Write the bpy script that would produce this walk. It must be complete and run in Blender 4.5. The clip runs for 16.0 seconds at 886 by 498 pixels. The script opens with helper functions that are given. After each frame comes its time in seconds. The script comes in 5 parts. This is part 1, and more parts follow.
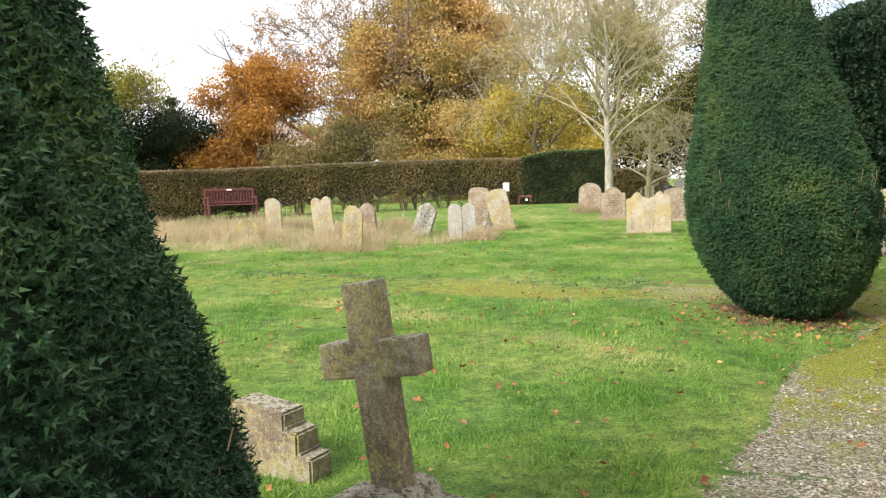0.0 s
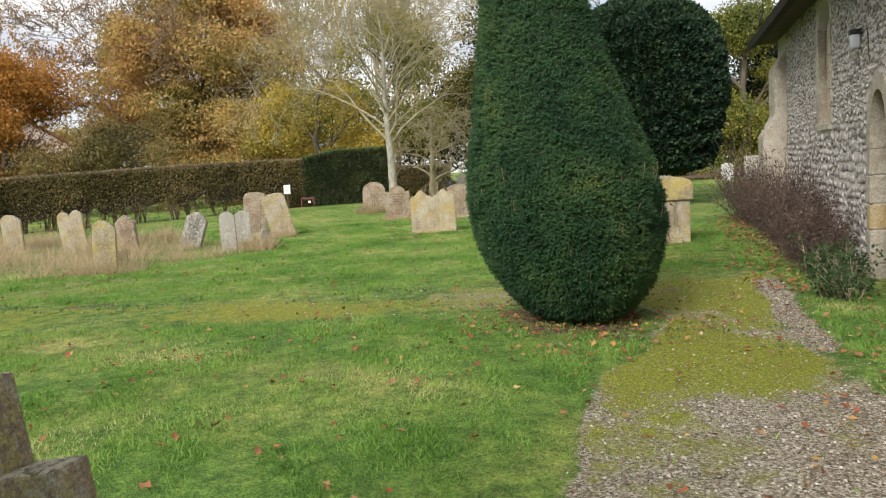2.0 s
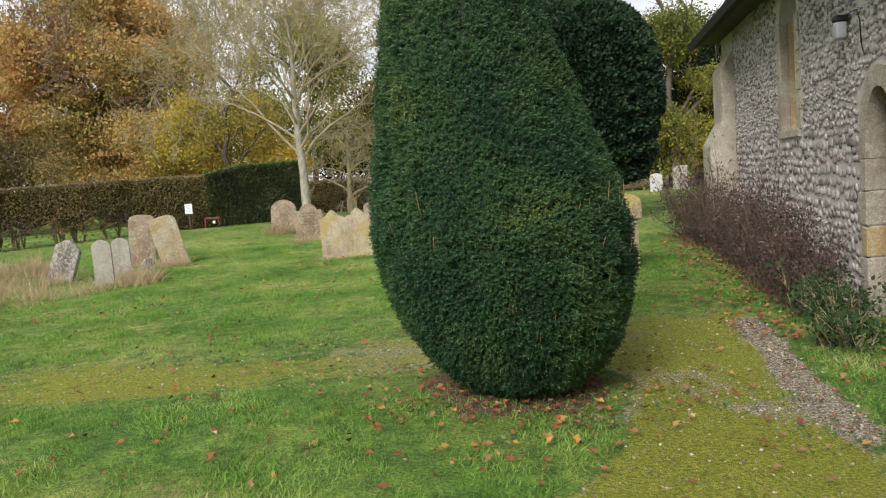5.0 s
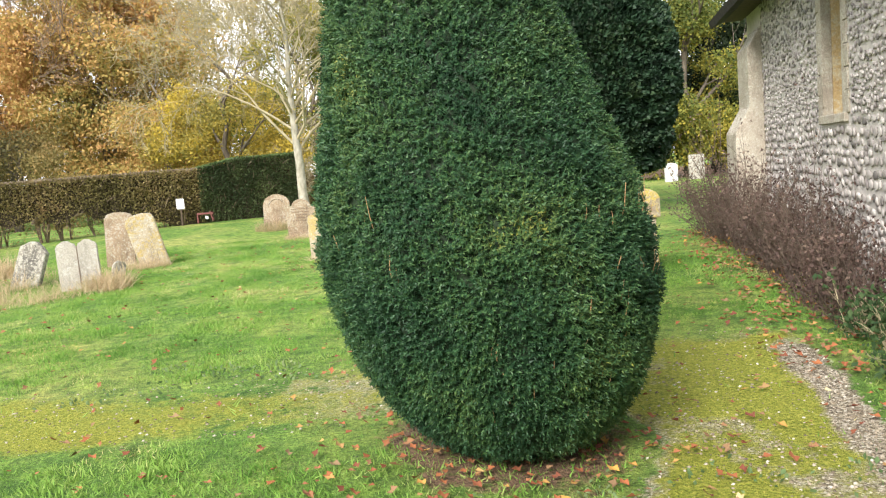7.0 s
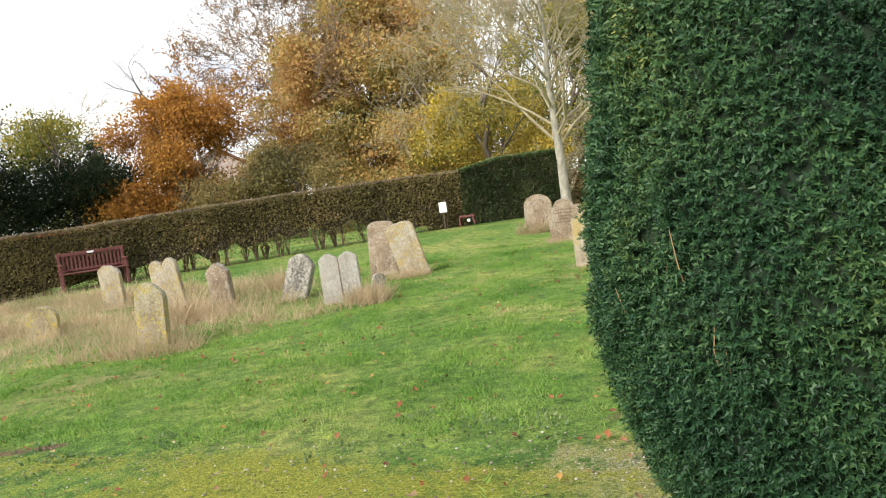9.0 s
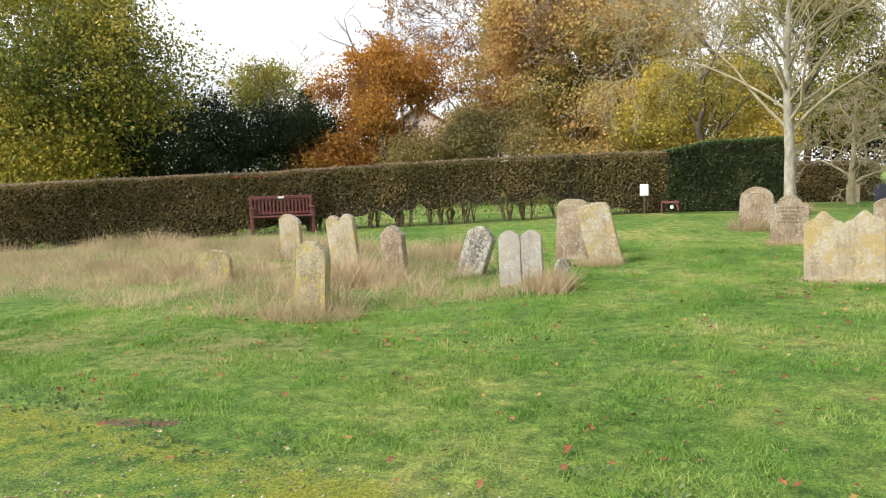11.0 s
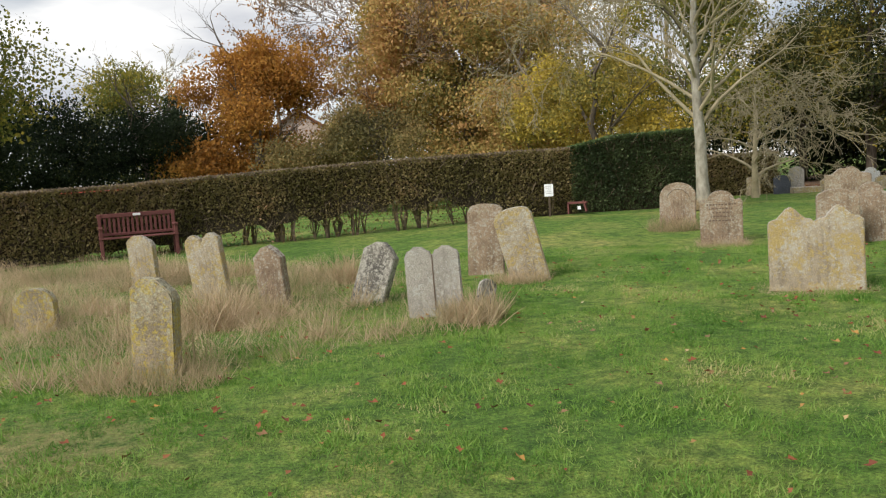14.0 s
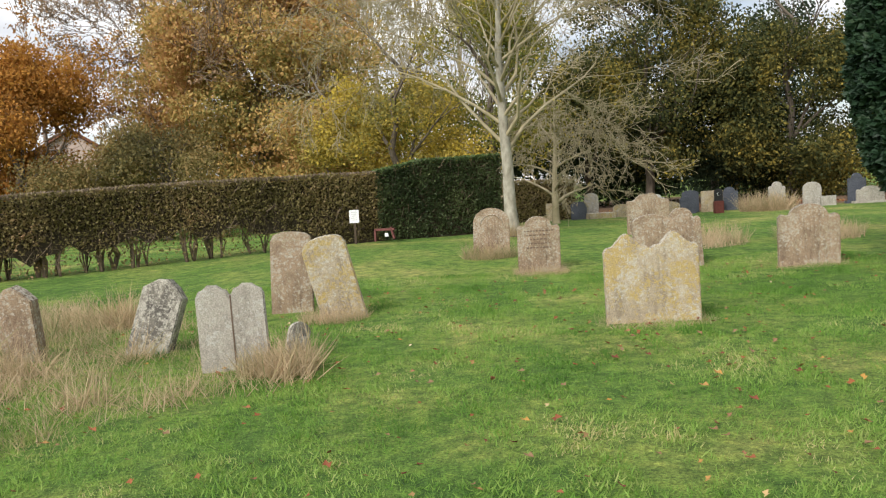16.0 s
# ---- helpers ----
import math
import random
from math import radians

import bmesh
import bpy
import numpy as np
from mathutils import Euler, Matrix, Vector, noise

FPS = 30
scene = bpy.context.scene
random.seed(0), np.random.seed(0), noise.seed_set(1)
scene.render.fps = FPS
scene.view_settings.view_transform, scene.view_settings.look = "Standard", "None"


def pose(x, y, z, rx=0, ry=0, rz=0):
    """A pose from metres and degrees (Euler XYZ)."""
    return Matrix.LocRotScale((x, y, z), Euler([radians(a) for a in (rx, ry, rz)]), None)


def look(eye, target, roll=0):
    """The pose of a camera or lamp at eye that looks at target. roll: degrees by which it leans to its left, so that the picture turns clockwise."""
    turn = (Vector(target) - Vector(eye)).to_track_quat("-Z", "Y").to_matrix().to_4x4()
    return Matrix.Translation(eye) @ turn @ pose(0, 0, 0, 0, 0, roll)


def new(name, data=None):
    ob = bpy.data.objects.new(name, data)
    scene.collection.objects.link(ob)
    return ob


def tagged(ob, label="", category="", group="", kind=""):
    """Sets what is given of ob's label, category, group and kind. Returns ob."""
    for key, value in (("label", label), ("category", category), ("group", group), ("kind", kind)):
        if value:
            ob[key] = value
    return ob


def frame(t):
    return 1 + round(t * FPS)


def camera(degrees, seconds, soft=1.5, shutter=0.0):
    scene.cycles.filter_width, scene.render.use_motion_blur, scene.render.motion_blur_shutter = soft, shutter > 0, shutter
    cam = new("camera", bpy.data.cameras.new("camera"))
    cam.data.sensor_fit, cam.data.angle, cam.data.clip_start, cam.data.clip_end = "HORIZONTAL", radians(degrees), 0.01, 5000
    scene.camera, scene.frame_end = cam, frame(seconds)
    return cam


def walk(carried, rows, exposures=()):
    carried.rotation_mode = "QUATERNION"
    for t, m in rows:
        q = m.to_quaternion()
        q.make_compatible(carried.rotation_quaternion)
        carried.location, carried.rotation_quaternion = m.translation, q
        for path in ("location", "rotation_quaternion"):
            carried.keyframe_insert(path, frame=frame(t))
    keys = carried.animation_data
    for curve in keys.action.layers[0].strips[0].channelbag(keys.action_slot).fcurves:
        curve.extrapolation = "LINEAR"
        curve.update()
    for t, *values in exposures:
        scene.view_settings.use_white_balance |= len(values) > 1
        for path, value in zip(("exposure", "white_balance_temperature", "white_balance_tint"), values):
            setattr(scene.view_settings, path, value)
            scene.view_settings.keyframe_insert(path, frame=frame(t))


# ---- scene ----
cam = camera(57.8, 16.0, 1.2)
PATH = [
    (0, (-1.685, -5.654, 1.42), (-1.944, -3.678, 1.25), -1.1),
    (0.5, (-1.603, -5.426, 1.452), (-1.606, -3.433, 1.292), -3.4),
    (1, (-1.645, -5.168, 1.452), (-1.487, -3.181, 1.283), -3.1),
    (1.5, (-1.663, -4.908, 1.466), (-1.423, -2.931, 1.277), -2.8),
    (2, (-1.507, -4.629, 1.468), (-1.253, -2.655, 1.275), -3.3),
    (2.5, (-1.451, -4.314, 1.458), (-1.177, -2.343, 1.26), -3.3),
    (3, (-1.393, -3.941, 1.485), (-1.013, -1.988, 1.285), -2.8),
    (3.5, (-1.281, -3.665, 1.491), (-0.898, -1.712, 1.292), -4.3),
    (4, (-1.216, -3.387, 1.512), (-0.825, -1.435, 1.316), -4.3),
    (6.5, (-0.683, -1.947, 1.553), (-0.179, -0.018, 1.405), -4.0),
    (7, (-0.556, -1.662, 1.568), (-0.148, 0.286, 1.37), -4.5),
    (7.5, (-0.512, -1.286, 1.589), (-0.331, 0.697, 1.403), -5.7),
    (8, (-0.417, -0.97, 1.605), (-0.46, 1.022, 1.439), -7.2),
    (8.5, (-0.397, -0.655, 1.616), (-0.551, 1.333, 1.466), -7.3),
    (9, (-0.494, -0.318, 1.658), (-0.731, 1.663, 1.512), -7.4),
    (9.5, (-0.493, 0.057, 1.686), (-0.965, 1.993, 1.523), -6.9),
    (10, (-0.542, 0.368, 1.69), (-1.12, 2.276, 1.525), -3.8),
    (12.5, (-1.18, 2.172, 1.683), (-1.936, 4.013, 1.487), -2.1),
    (13, (-1.35, 2.554, 1.661), (-1.78, 4.498, 1.47), -1.3),
    (13.5, (-1.476, 2.859, 1.653), (-1.835, 4.817, 1.458), -2.2),
    (14, (-1.588, 3.165, 1.663), (-2.009, 5.112, 1.482), -3.6),
    (14.5, (-1.781, 3.507, 1.624), (-2.198, 5.46, 1.515), -4.7),
    (15, (-1.862, 3.873, 1.616), (-2.292, 5.823, 1.495), -5.4),
    (15.5, (-1.936, 4.193, 1.644), (-2.315, 6.153, 1.52), -4.9),
    (16, (-1.926, 4.417, 1.638), (-1.841, 6.409, 1.492), -3.3),
]
walk(cam, [(t, look(eye, target, roll)) for t, eye, target, roll in PATH],
     [(0, 0.85), (0.5, 0.32), (1, 0.35), (1.5, 0.4), (2.5, 0.15), (4, 0.12), (6.3, 0.7), (7, 1.1), (7.5, 0.75), (8, 0.68), (9, 0.6), (9.5, 0.6), (10, 0.62), (12.5, 0.3), (13, 0.0), (13.5, -0.2), (14, -0.05), (14.5, 0.2), (16, 0.25)])

# ---- world and light ----
SUN_ELEV, SUN_AZ = 36.0, 218.0
world = bpy.data.worlds.new("sky")
world.use_nodes = True
scene.world = world
wn, wl = world.node_tree.nodes, world.node_tree.links
wn.clear()
w_out = wn.new("ShaderNodeOutputWorld")
w_bg = wn.new("ShaderNodeBackground")
w_sky = wn.new("ShaderNodeTexSky")
w_sky.sky_type, w_sky.sun_disc = "NISHITA", False
w_sky.sun_elevation, w_sky.sun_rotation = radians(SUN_ELEV), radians(SUN_AZ)
w_co = wn.new("ShaderNodeTexCoord")
w_map = wn.new("ShaderNodeMapping")
w_map.inputs["Scale"].default_value = (1.0, 1.0, 3.2)
w_map.inputs["Location"].default_value = (0.3, 0.1, 0.0)
w_no = wn.new("ShaderNodeTexNoise")
w_no.inputs["Scale"].default_value, w_no.inputs["Detail"].default_value = 2.2, 7
w_no2 = wn.new("ShaderNodeTexNoise")
w_no2.inputs["Scale"].default_value, w_no2.inputs["Detail"].default_value = 3.7, 5
w_r1 = wn.new("ShaderNodeValToRGB")
w_r1.color_ramp.elements[0].position, w_r1.color_ramp.elements[1].position = 0.30, 0.48
w_r2 = wn.new("ShaderNodeValToRGB")
w_r2.color_ramp.elements[0].position, w_r2.color_ramp.elements[1].position = 0.38, 0.62
w_r2.color_ramp.elements[0].color, w_r2.color_ramp.elements[1].color = (6.9, 7.2, 7.9, 1), (12.6, 12.6, 12.5, 1)
w_mix = wn.new("ShaderNodeMix")
w_mix.data_type = "RGBA"
w_bg.inputs["Strength"].default_value = 0.088
wl.new(w_co.outputs["Generated"], w_map.inputs["Vector"])
wl.new(w_map.outputs[0], w_no.inputs["Vector"])
wl.new(w_map.outputs[0], w_no2.inputs["Vector"])
wl.new(w_no.outputs["Fac"], w_r1.inputs["Fac"])
wl.new(w_no2.outputs["Fac"], w_r2.inputs["Fac"])
wl.new(w_r1.outputs["Color"], w_mix.inputs["Factor"])
wl.new(w_sky.outputs["Color"], w_mix.inputs["A"])
wl.new(w_r2.outputs["Color"], w_mix.inputs["B"])
wl.new(w_mix.outputs["Result"], w_bg.inputs["Color"])
wl.new(w_bg.outputs[0], w_out.inputs["Surface"])

sun = new("sun", bpy.data.lights.new("sun", "SUN"))
sun.data.energy, sun.data.angle, sun.data.color = 3.8, radians(24), (1.0, 0.955, 0.89)
_a, _e = radians(SUN_AZ), radians(SUN_ELEV)
sun_way = Vector((math.sin(_a) * math.cos(_e), math.cos(_a) * math.cos(_e), math.sin(_e)))
sun.matrix_world = look(sun_way * 50, (0, 0, 0))


# ---- materials ----
def mat(name, rough=0.9, metal=0.0):
    m = bpy.data.materials.new(name)
    m.use_nodes = True
    b = m.node_tree.nodes["Principled BSDF"]
    b.inputs["Roughness"].default_value, b.inputs["Metallic"].default_value = rough, metal
    b.inputs["Specular IOR Level"].default_value = 0.3
    return m, m.node_tree.nodes, m.node_tree.links, b


def ramp(nodes, stops):
    r = nodes.new("ShaderNodeValToRGB")
    els = r.color_ramp.elements
    while len(els) < len(stops):
        els.new(0.5)
    for e, (p, c) in zip(els, stops):
        e.position, e.color = p, (*c, 1)
    return r


def noise_node(nodes, links, scale, detail=4, rough=0.55, obj=True, stretch=None):
    co = nodes.new("ShaderNodeTexCoord")
    n = nodes.new("ShaderNodeTexNoise")
    n.inputs["Scale"].default_value, n.inputs["Detail"].default_value, n.inputs["Roughness"].default_value = scale, detail, rough
    if stretch:
        mp = nodes.new("ShaderNodeMapping")
        mp.inputs["Scale"].default_value = stretch
        links.new(co.outputs["Object"], mp.inputs["Vector"])
        links.new(mp.outputs[0], n.inputs["Vector"])
    else:
        links.new(co.outputs["Object"], n.inputs["Vector"])
    return n


def mixc(nodes, links, fac, a, b, mode="MIX"):
    m = nodes.new("ShaderNodeMix")
    m.data_type, m.blend_type = "RGBA", mode
    for key, v in (("Factor", fac), ("A", a), ("B", b)):
        if isinstance(v, (int, float)):
            m.inputs[key].default_value = v
        elif isinstance(v, tuple):
            m.inputs[key].default_value = (*v, 1)
        else:
            links.new(v, m.inputs[key])
    return m.outputs["Result"]


def bump(nodes, links, b, height, strength=0.4, dist=0.02):
    n = nodes.new("ShaderNodeBump")
    n.inputs["Strength"].default_value, n.inputs["Distance"].default_value = strength, dist
    links.new(height, n.inputs["Height"])
    links.new(n.outputs["Normal"], b.inputs["Normal"])


def leaf_mat(name, stops, big=0.5, rough=0.75, through_light=0.35, swing=1.5):
    """Foliage: colour by leaf, shifted slowly over the crown."""
    m, n, l, b = mat(name, rough)
    geo = n.new("ShaderNodeNewGeometry")
    no = noise_node(n, l, big, 3)
    ad = n.new("ShaderNodeMath"); ad.operation = "MULTIPLY_ADD"
    l.new(no.outputs["Fac"], ad.inputs[0]); ad.inputs[1].default_value = swing; ad.inputs[2].default_value = 0.25 - swing / 2
    ad2 = n.new("ShaderNodeMath"); ad2.operation = "MULTIPLY_ADD"
    l.new(geo.outputs["Random Per Island"], ad2.inputs[0]); ad2.inputs[1].default_value = 0.5
    l.new(ad.outputs[0], ad2.inputs[2])
    r = ramp(n, stops)
    l.new(ad2.outputs[0], r.inputs["Fac"])
    l.new(r.outputs["Color"], b.inputs["Base Color"])
    if through_light:
        tr = n.new("ShaderNodeBsdfTranslucent")
        l.new(r.outputs["Color"], tr.inputs["Color"])
        mx = n.new("ShaderNodeMixShader"); mx.inputs[0].default_value = through_light
        l.new(b.outputs[0], mx.inputs[1]); l.new(tr.outputs[0], mx.inputs[2])
        l.new(mx.outputs[0], n["Material Output"].inputs["Surface"])
    return m


def stone_mat(name, base, dark, lichen, amount=0.5, lichen2=(0.42, 0.40, 0.34), streak=0.62):
    """Weathered stone: mottled, streaked from the top, with patches of lichen."""
    m, n, l, b = mat(name, 0.92)
    n1 = noise_node(n, l, 3.2, 8, 0.72)
    n2 = noise_node(n, l, 13, 5, 0.6, stretch=(1, 1, 0.12))
    n3 = noise_node(n, l, 24, 7, 0.75)
    n4 = noise_node(n, l, 90, 5, 0.75)
    n5 = noise_node(n, l, 31, 6, 0.72)
    n6 = noise_node(n, l, 2.3, 3, 0.6)
    half = tuple(0.3 * p + 0.7 * q for p, q in zip(base, dark))
    r1 = ramp(n, [(0.36, half), (0.58, base)])
    l.new(n1.outputs["Fac"], r1.inputs["Fac"])
    rs = ramp(n, [(0.5, (0, 0, 0)), (0.7, (streak,) * 3)])
    l.new(n2.outputs["Fac"], rs.inputs["Fac"])
    c = mixc(n, l, rs.outputs["Color"], r1.outputs["Color"], tuple(v * 0.6 for v in dark))

    def crust(fine, cut, top, wide):
        """Colonies: fine spots that crowd together in some areas only."""
        ad = n.new("ShaderNodeMath"); ad.operation = "MULTIPLY_ADD"
        l.new(n6.outputs["Fac"] if wide else n1.outputs["Fac"], ad.inputs[0]); ad.inputs[1].default_value = 0.7
        l.new(fine, ad.inputs[2])
        r = ramp(n, [(cut, (0, 0, 0)), (cut + 0.07, (top,) * 3)])
        l.new(ad.outputs[0], r.inputs["Fac"])
        return r.outputs["Color"]

    c = mixc(n, l, crust(n3.outputs["Fac"], 0.93 - 0.2 * amount, 0.85, True), c, lichen)
    c = mixc(n, l, crust(n5.outputs["Fac"], 0.885, 0.8, False), c, lichen2)
    # pale and black crust that settles on upward faces
    geo = n.new("ShaderNodeNewGeometry")
    sz = n.new("ShaderNodeSeparateXYZ")
    l.new(geo.outputs["Normal"], sz.inputs[0])
    up = n.new("ShaderNodeMath"); up.operation = "MULTIPLY_ADD"; up.inputs[1].default_value = 0.5
    l.new(sz.outputs["Z"], up.inputs[0]); l.new(n3.outputs["Fac"], up.inputs[2])
    ru = ramp(n, [(0.68, (0, 0, 0)), (0.8, (0.8,) * 3)])
    l.new(up.outputs[0], ru.inputs["Fac"])
    ct = ramp(n, [(0.42, tuple(0.5 * v for v in dark)), (0.5, lichen2)])
    l.new(n5.outputs["Fac"], ct.inputs["Fac"])
    c = mixc(n, l, ru.outputs["Color"], c, ct.outputs["Color"])
    rg = ramp(n, [(0.34, (0.5,) * 3), (0.64, (1.25,) * 3)])
    l.new(n4.outputs["Fac"], rg.inputs["Fac"])
    c = mixc(n, l, 1.0, c, rg.outputs["Color"], "MULTIPLY")
    l.new(c, b.inputs["Base Color"])
    bump(n, l, b, n3.outputs["Fac"], 0.6, 0.015)
    return m


def plain_mat(name, c1, c2, scale=12, rough=0.8, metal=0.0, bumpy=0.2, stretch=None):
    m, n, l, b = mat(name, rough, metal)
    no = noise_node(n, l, scale, 5, 0.6, stretch=stretch)
    r = ramp(n, [(0.3, c1), (0.7, c2)])
    l.new(no.outputs["Fac"], r.inputs["Fac"])
    l.new(r.outputs["Color"], b.inputs["Base Color"])
    bump(n, l, b, no.outputs["Fac"], bumpy, 0.01)
    return m


def island_mat(name, stops, rough=0.9):
    m, n, l, b = mat(name, rough)
    geo = n.new("ShaderNodeNewGeometry")
    r = ramp(n, stops)
    l.new(geo.outputs["Random Per Island"], r.inputs["Fac"])
    l.new(r.outputs["Color"], b.inputs["Base Color"])
    return m


def ground_mat():
    """Turf, moss, dry grass and gravel, blended by the zones of the ground."""
    m, n, l, b = mat("turf_and_gravel", 0.95)
    big = noise_node(n, l, 0.55, 5, 0.6)
    mid = noise_node(n, l, 6.5, 6, 0.7)
    fine = noise_node(n, l, 45, 4, 0.7)
    r = ramp(n, [(0.3, (0.075, 0.17, 0.026)), (0.46, (0.13, 0.24, 0.04)), (0.57, (0.20, 0.28, 0.06)), (0.68, (0.33, 0.34, 0.11))])
    l.new(big.outputs["Fac"], r.inputs["Fac"])
    r2 = ramp(n, [(0.34, (0.42, 0.52, 0.42)), (0.5, (0.95, 0.95, 0.9)), (0.66, (1.6, 1.38, 1.3))])
    l.new(mid.outputs["Fac"], r2.inputs["Fac"])
    c = mixc(n, l, 1.0, r.outputs["Color"], r2.outputs["Color"], "MULTIPLY")
    r3 = ramp(n, [(0.32, (0.42,) * 3), (0.68, (1.5,) * 3)])
    l.new(fine.outputs["Fac"], r3.inputs["Fac"])
    c = mixc(n, l, 1.0, c, r3.outputs["Color"], "MULTIPLY")

    def zone(key):
        a = n.new("ShaderNodeAttribute")
        a.attribute_name = key
        return a.outputs["Fac"]

    def mask(key, noise_out, lo=0.42, hi=0.58):
        ad = n.new("ShaderNodeMath"); ad.operation = "ADD"
        su = n.new("ShaderNodeMath"); su.operation = "SUBTRACT"; su.inputs[1].default_value = 0.5
        l.new(noise_out, su.inputs[0])
        l.new(zone(key), ad.inputs[0]); l.new(su.outputs[0], ad.inputs[1])
        rr = ramp(n, [(lo, (0, 0, 0)), (hi, (1, 1, 1))])
        l.new(ad.outputs[0], rr.inputs["Fac"])
        return rr.outputs["Color"]

    dry = ramp(n, [(0.35, (0.24, 0.20, 0.085)), (0.65, (0.36, 0.30, 0.14))])
    l.new(fine.outputs["Fac"], dry.inputs["Fac"])
    c = mixc(n, l, mask("dry", mid.outputs["Fac"], 0.4, 0.75), c, dry.outputs["Color"])
    vor = n.new("ShaderNodeTexVoronoi")
    vor.inputs["Scale"].default_value = 75
    co = n.new("ShaderNodeTexCoord")
    l.new(co.outputs["Object"], vor.inputs["Vector"])
    sep = n.new("ShaderNodeSeparateColor")
    l.new(vor.outputs["Color"], sep.inputs[0])
    gr = ramp(n, [(0.0, (0.09, 0.07, 0.05)), (0.35, (0.24, 0.20, 0.14)), (0.75, (0.42, 0.365, 0.28)), (1.0, (0.62, 0.58, 0.50))])
    l.new(sep.outputs[0], gr.inputs["Fac"])
    c = mixc(n, l, mask("gravel", mid.outputs["Fac"]), c, gr.outputs["Color"])
    mo = ramp(n, [(0.32, (0.10, 0.14, 0.012)), (0.5, (0.24, 0.26, 0.028)), (0.66, (0.42, 0.40, 0.075))])
    l.new(fine.outputs["Fac"], mo.inputs["Fac"])
    c = mixc(n, l, mask("moss", mid.outputs["Fac"], 0.42, 0.7), c, mo.outputs["Color"])
    li = ramp(n, [(0.3, (0.07, 0.05, 0.03)), (0.5, (0.17, 0.105, 0.065)), (0.75, (0.27, 0.17, 0.10))])
    l.new(fine.outputs["Fac"], li.inputs["Fac"])
    c = mixc(n, l, mask("litter", mid.outputs["Fac"]), c, li.outputs["Color"])
    l.new(c, b.inputs["Base Color"])
    bump(n, l, b, fine.outputs["Fac"], 1.0, 0.05)
    return m


G_TURF = ground_mat()
M_BLADE = leaf_mat("grass_blade", [(0.05, (0.08, 0.185, 0.028)), (0.4, (0.155, 0.30, 0.05)), (0.75, (0.255, 0.385, 0.085)), (0.95, (0.36, 0.41, 0.14)), (1.0, (0.50, 0.45, 0.21))], 0.75, swing=2.9)
M_STRAW = leaf_mat("dead_grass", [(0.02, (0.13, 0.20, 0.055)), (0.2, (0.30, 0.28, 0.14)), (0.5, (0.50, 0.38, 0.24)), (0.95, (0.66, 0.52, 0.36))], 0.8)
M_YEW = leaf_mat("yew_needles", [(0.05, (0.009, 0.032, 0.016)), (0.45, (0.027, 0.076, 0.031)), (0.75, (0.062, 0.126, 0.041)), (0.95, (0.10, 0.15, 0.042)), (1.0, (0.22, 0.23, 0.05))], 1.6, 0.55, 0.12)
M_YEW_DARK = leaf_mat("dark_yew_needles", [(0.1, (0.010, 0.026, 0.014)), (0.6, (0.018, 0.045, 0.02)), (1.0, (0.045, 0.07, 0.03))], 1.2, 0.6, 0.08)
# near-black: the shade deep between the sprigs, given as a colour
M_YEW_SHADE = plain_mat("yew_inner_shade", (0.008, 0.018, 0.008), (0.018, 0.034, 0.015), 14)
M_TWIG_DRY = plain_mat("dry_twig", (0.28, 0.17, 0.08), (0.42, 0.27, 0.14), 20)
M_BARK = plain_mat("bark", (0.07, 0.055, 0.04), (0.17, 0.14, 0.11), 9, stretch=(1, 1, 0.25), bumpy=0.6)
M_BARK_PALE = plain_mat("pale_lichened_bark", (0.17, 0.155, 0.115), (0.44, 0.41, 0.34), 7, bumpy=0.5, stretch=(1, 1, 0.5))
M_TWIG_PALE = plain_mat("pale_twigs", (0.26, 0.22, 0.13), (0.42, 0.36, 0.24), 3)
M_TWIG_DARK = plain_mat("dark_twigs", (0.06, 0.045, 0.035), (0.14, 0.10, 0.075), 3)
M_TWIG_MID = plain_mat("brown_twigs", (0.15, 0.115, 0.085), (0.27, 0.21, 0.16), 3)
M_HEDGE = leaf_mat("hedge_leaves", [(0.1, (0.115, 0.10, 0.04)), (0.5, (0.24, 0.205, 0.08)), (0.8, (0.34, 0.26, 0.125)), (1.0, (0.45, 0.29, 0.16))], 0.7)
M_HEDGE_TOP = leaf_mat("hedge_top_twigs", [(0.1, (0.16, 0.12, 0.085)), (0.9, (0.30, 0.24, 0.17))], 0.7)
M_LAUREL = leaf_mat("dark_hedge_leaves", [(0.1, (0.03, 0.05, 0.02)), (0.6, (0.07, 0.10, 0.04)), (1.0, (0.17, 0.20, 0.085))], 0.8, 0.5)
M_LAUREL_TOP = leaf_mat("hedge_top_growth", [(0.1, (0.08, 0.13, 0.04)), (0.9, (0.17, 0.24, 0.09))], 0.8, 0.6)
M_TWIG_HEDGE = plain_mat("hedge_twigs", (0.10, 0.075, 0.05), (0.24, 0.18, 0.125), 3)
# dark brown for the shaded inside of a hedge, painted on its core
M_HEDGE_SHADE = plain_mat("hedge_inner_shade", (0.035, 0.028, 0.018), (0.08, 0.06, 0.04), 9)
L_ORANGE = leaf_mat("orange_leaves", [(0.1, (0.20, 0.11, 0.035)), (0.4, (0.37, 0.17, 0.035)), (0.7, (0.52, 0.26, 0.05)), (1.0, (0.42, 0.32, 0.08))], 0.25)
L_COPPER = leaf_mat("copper_leaves", [(0.05, (0.17, 0.19, 0.055)), (0.3, (0.36, 0.295, 0.095)), (0.55, (0.52, 0.35, 0.12)), (0.8, (0.50, 0.27, 0.12)), (1.0, (0.64, 0.46, 0.17))], 0.22)
L_YELLOW = leaf_mat("yellow_leaves", [(0.1, (0.17, 0.17, 0.05)), (0.45, (0.36, 0.28, 0.06)), (0.8, (0.55, 0.41, 0.055)), (1.0, (0.66, 0.50, 0.08))], 0.3)
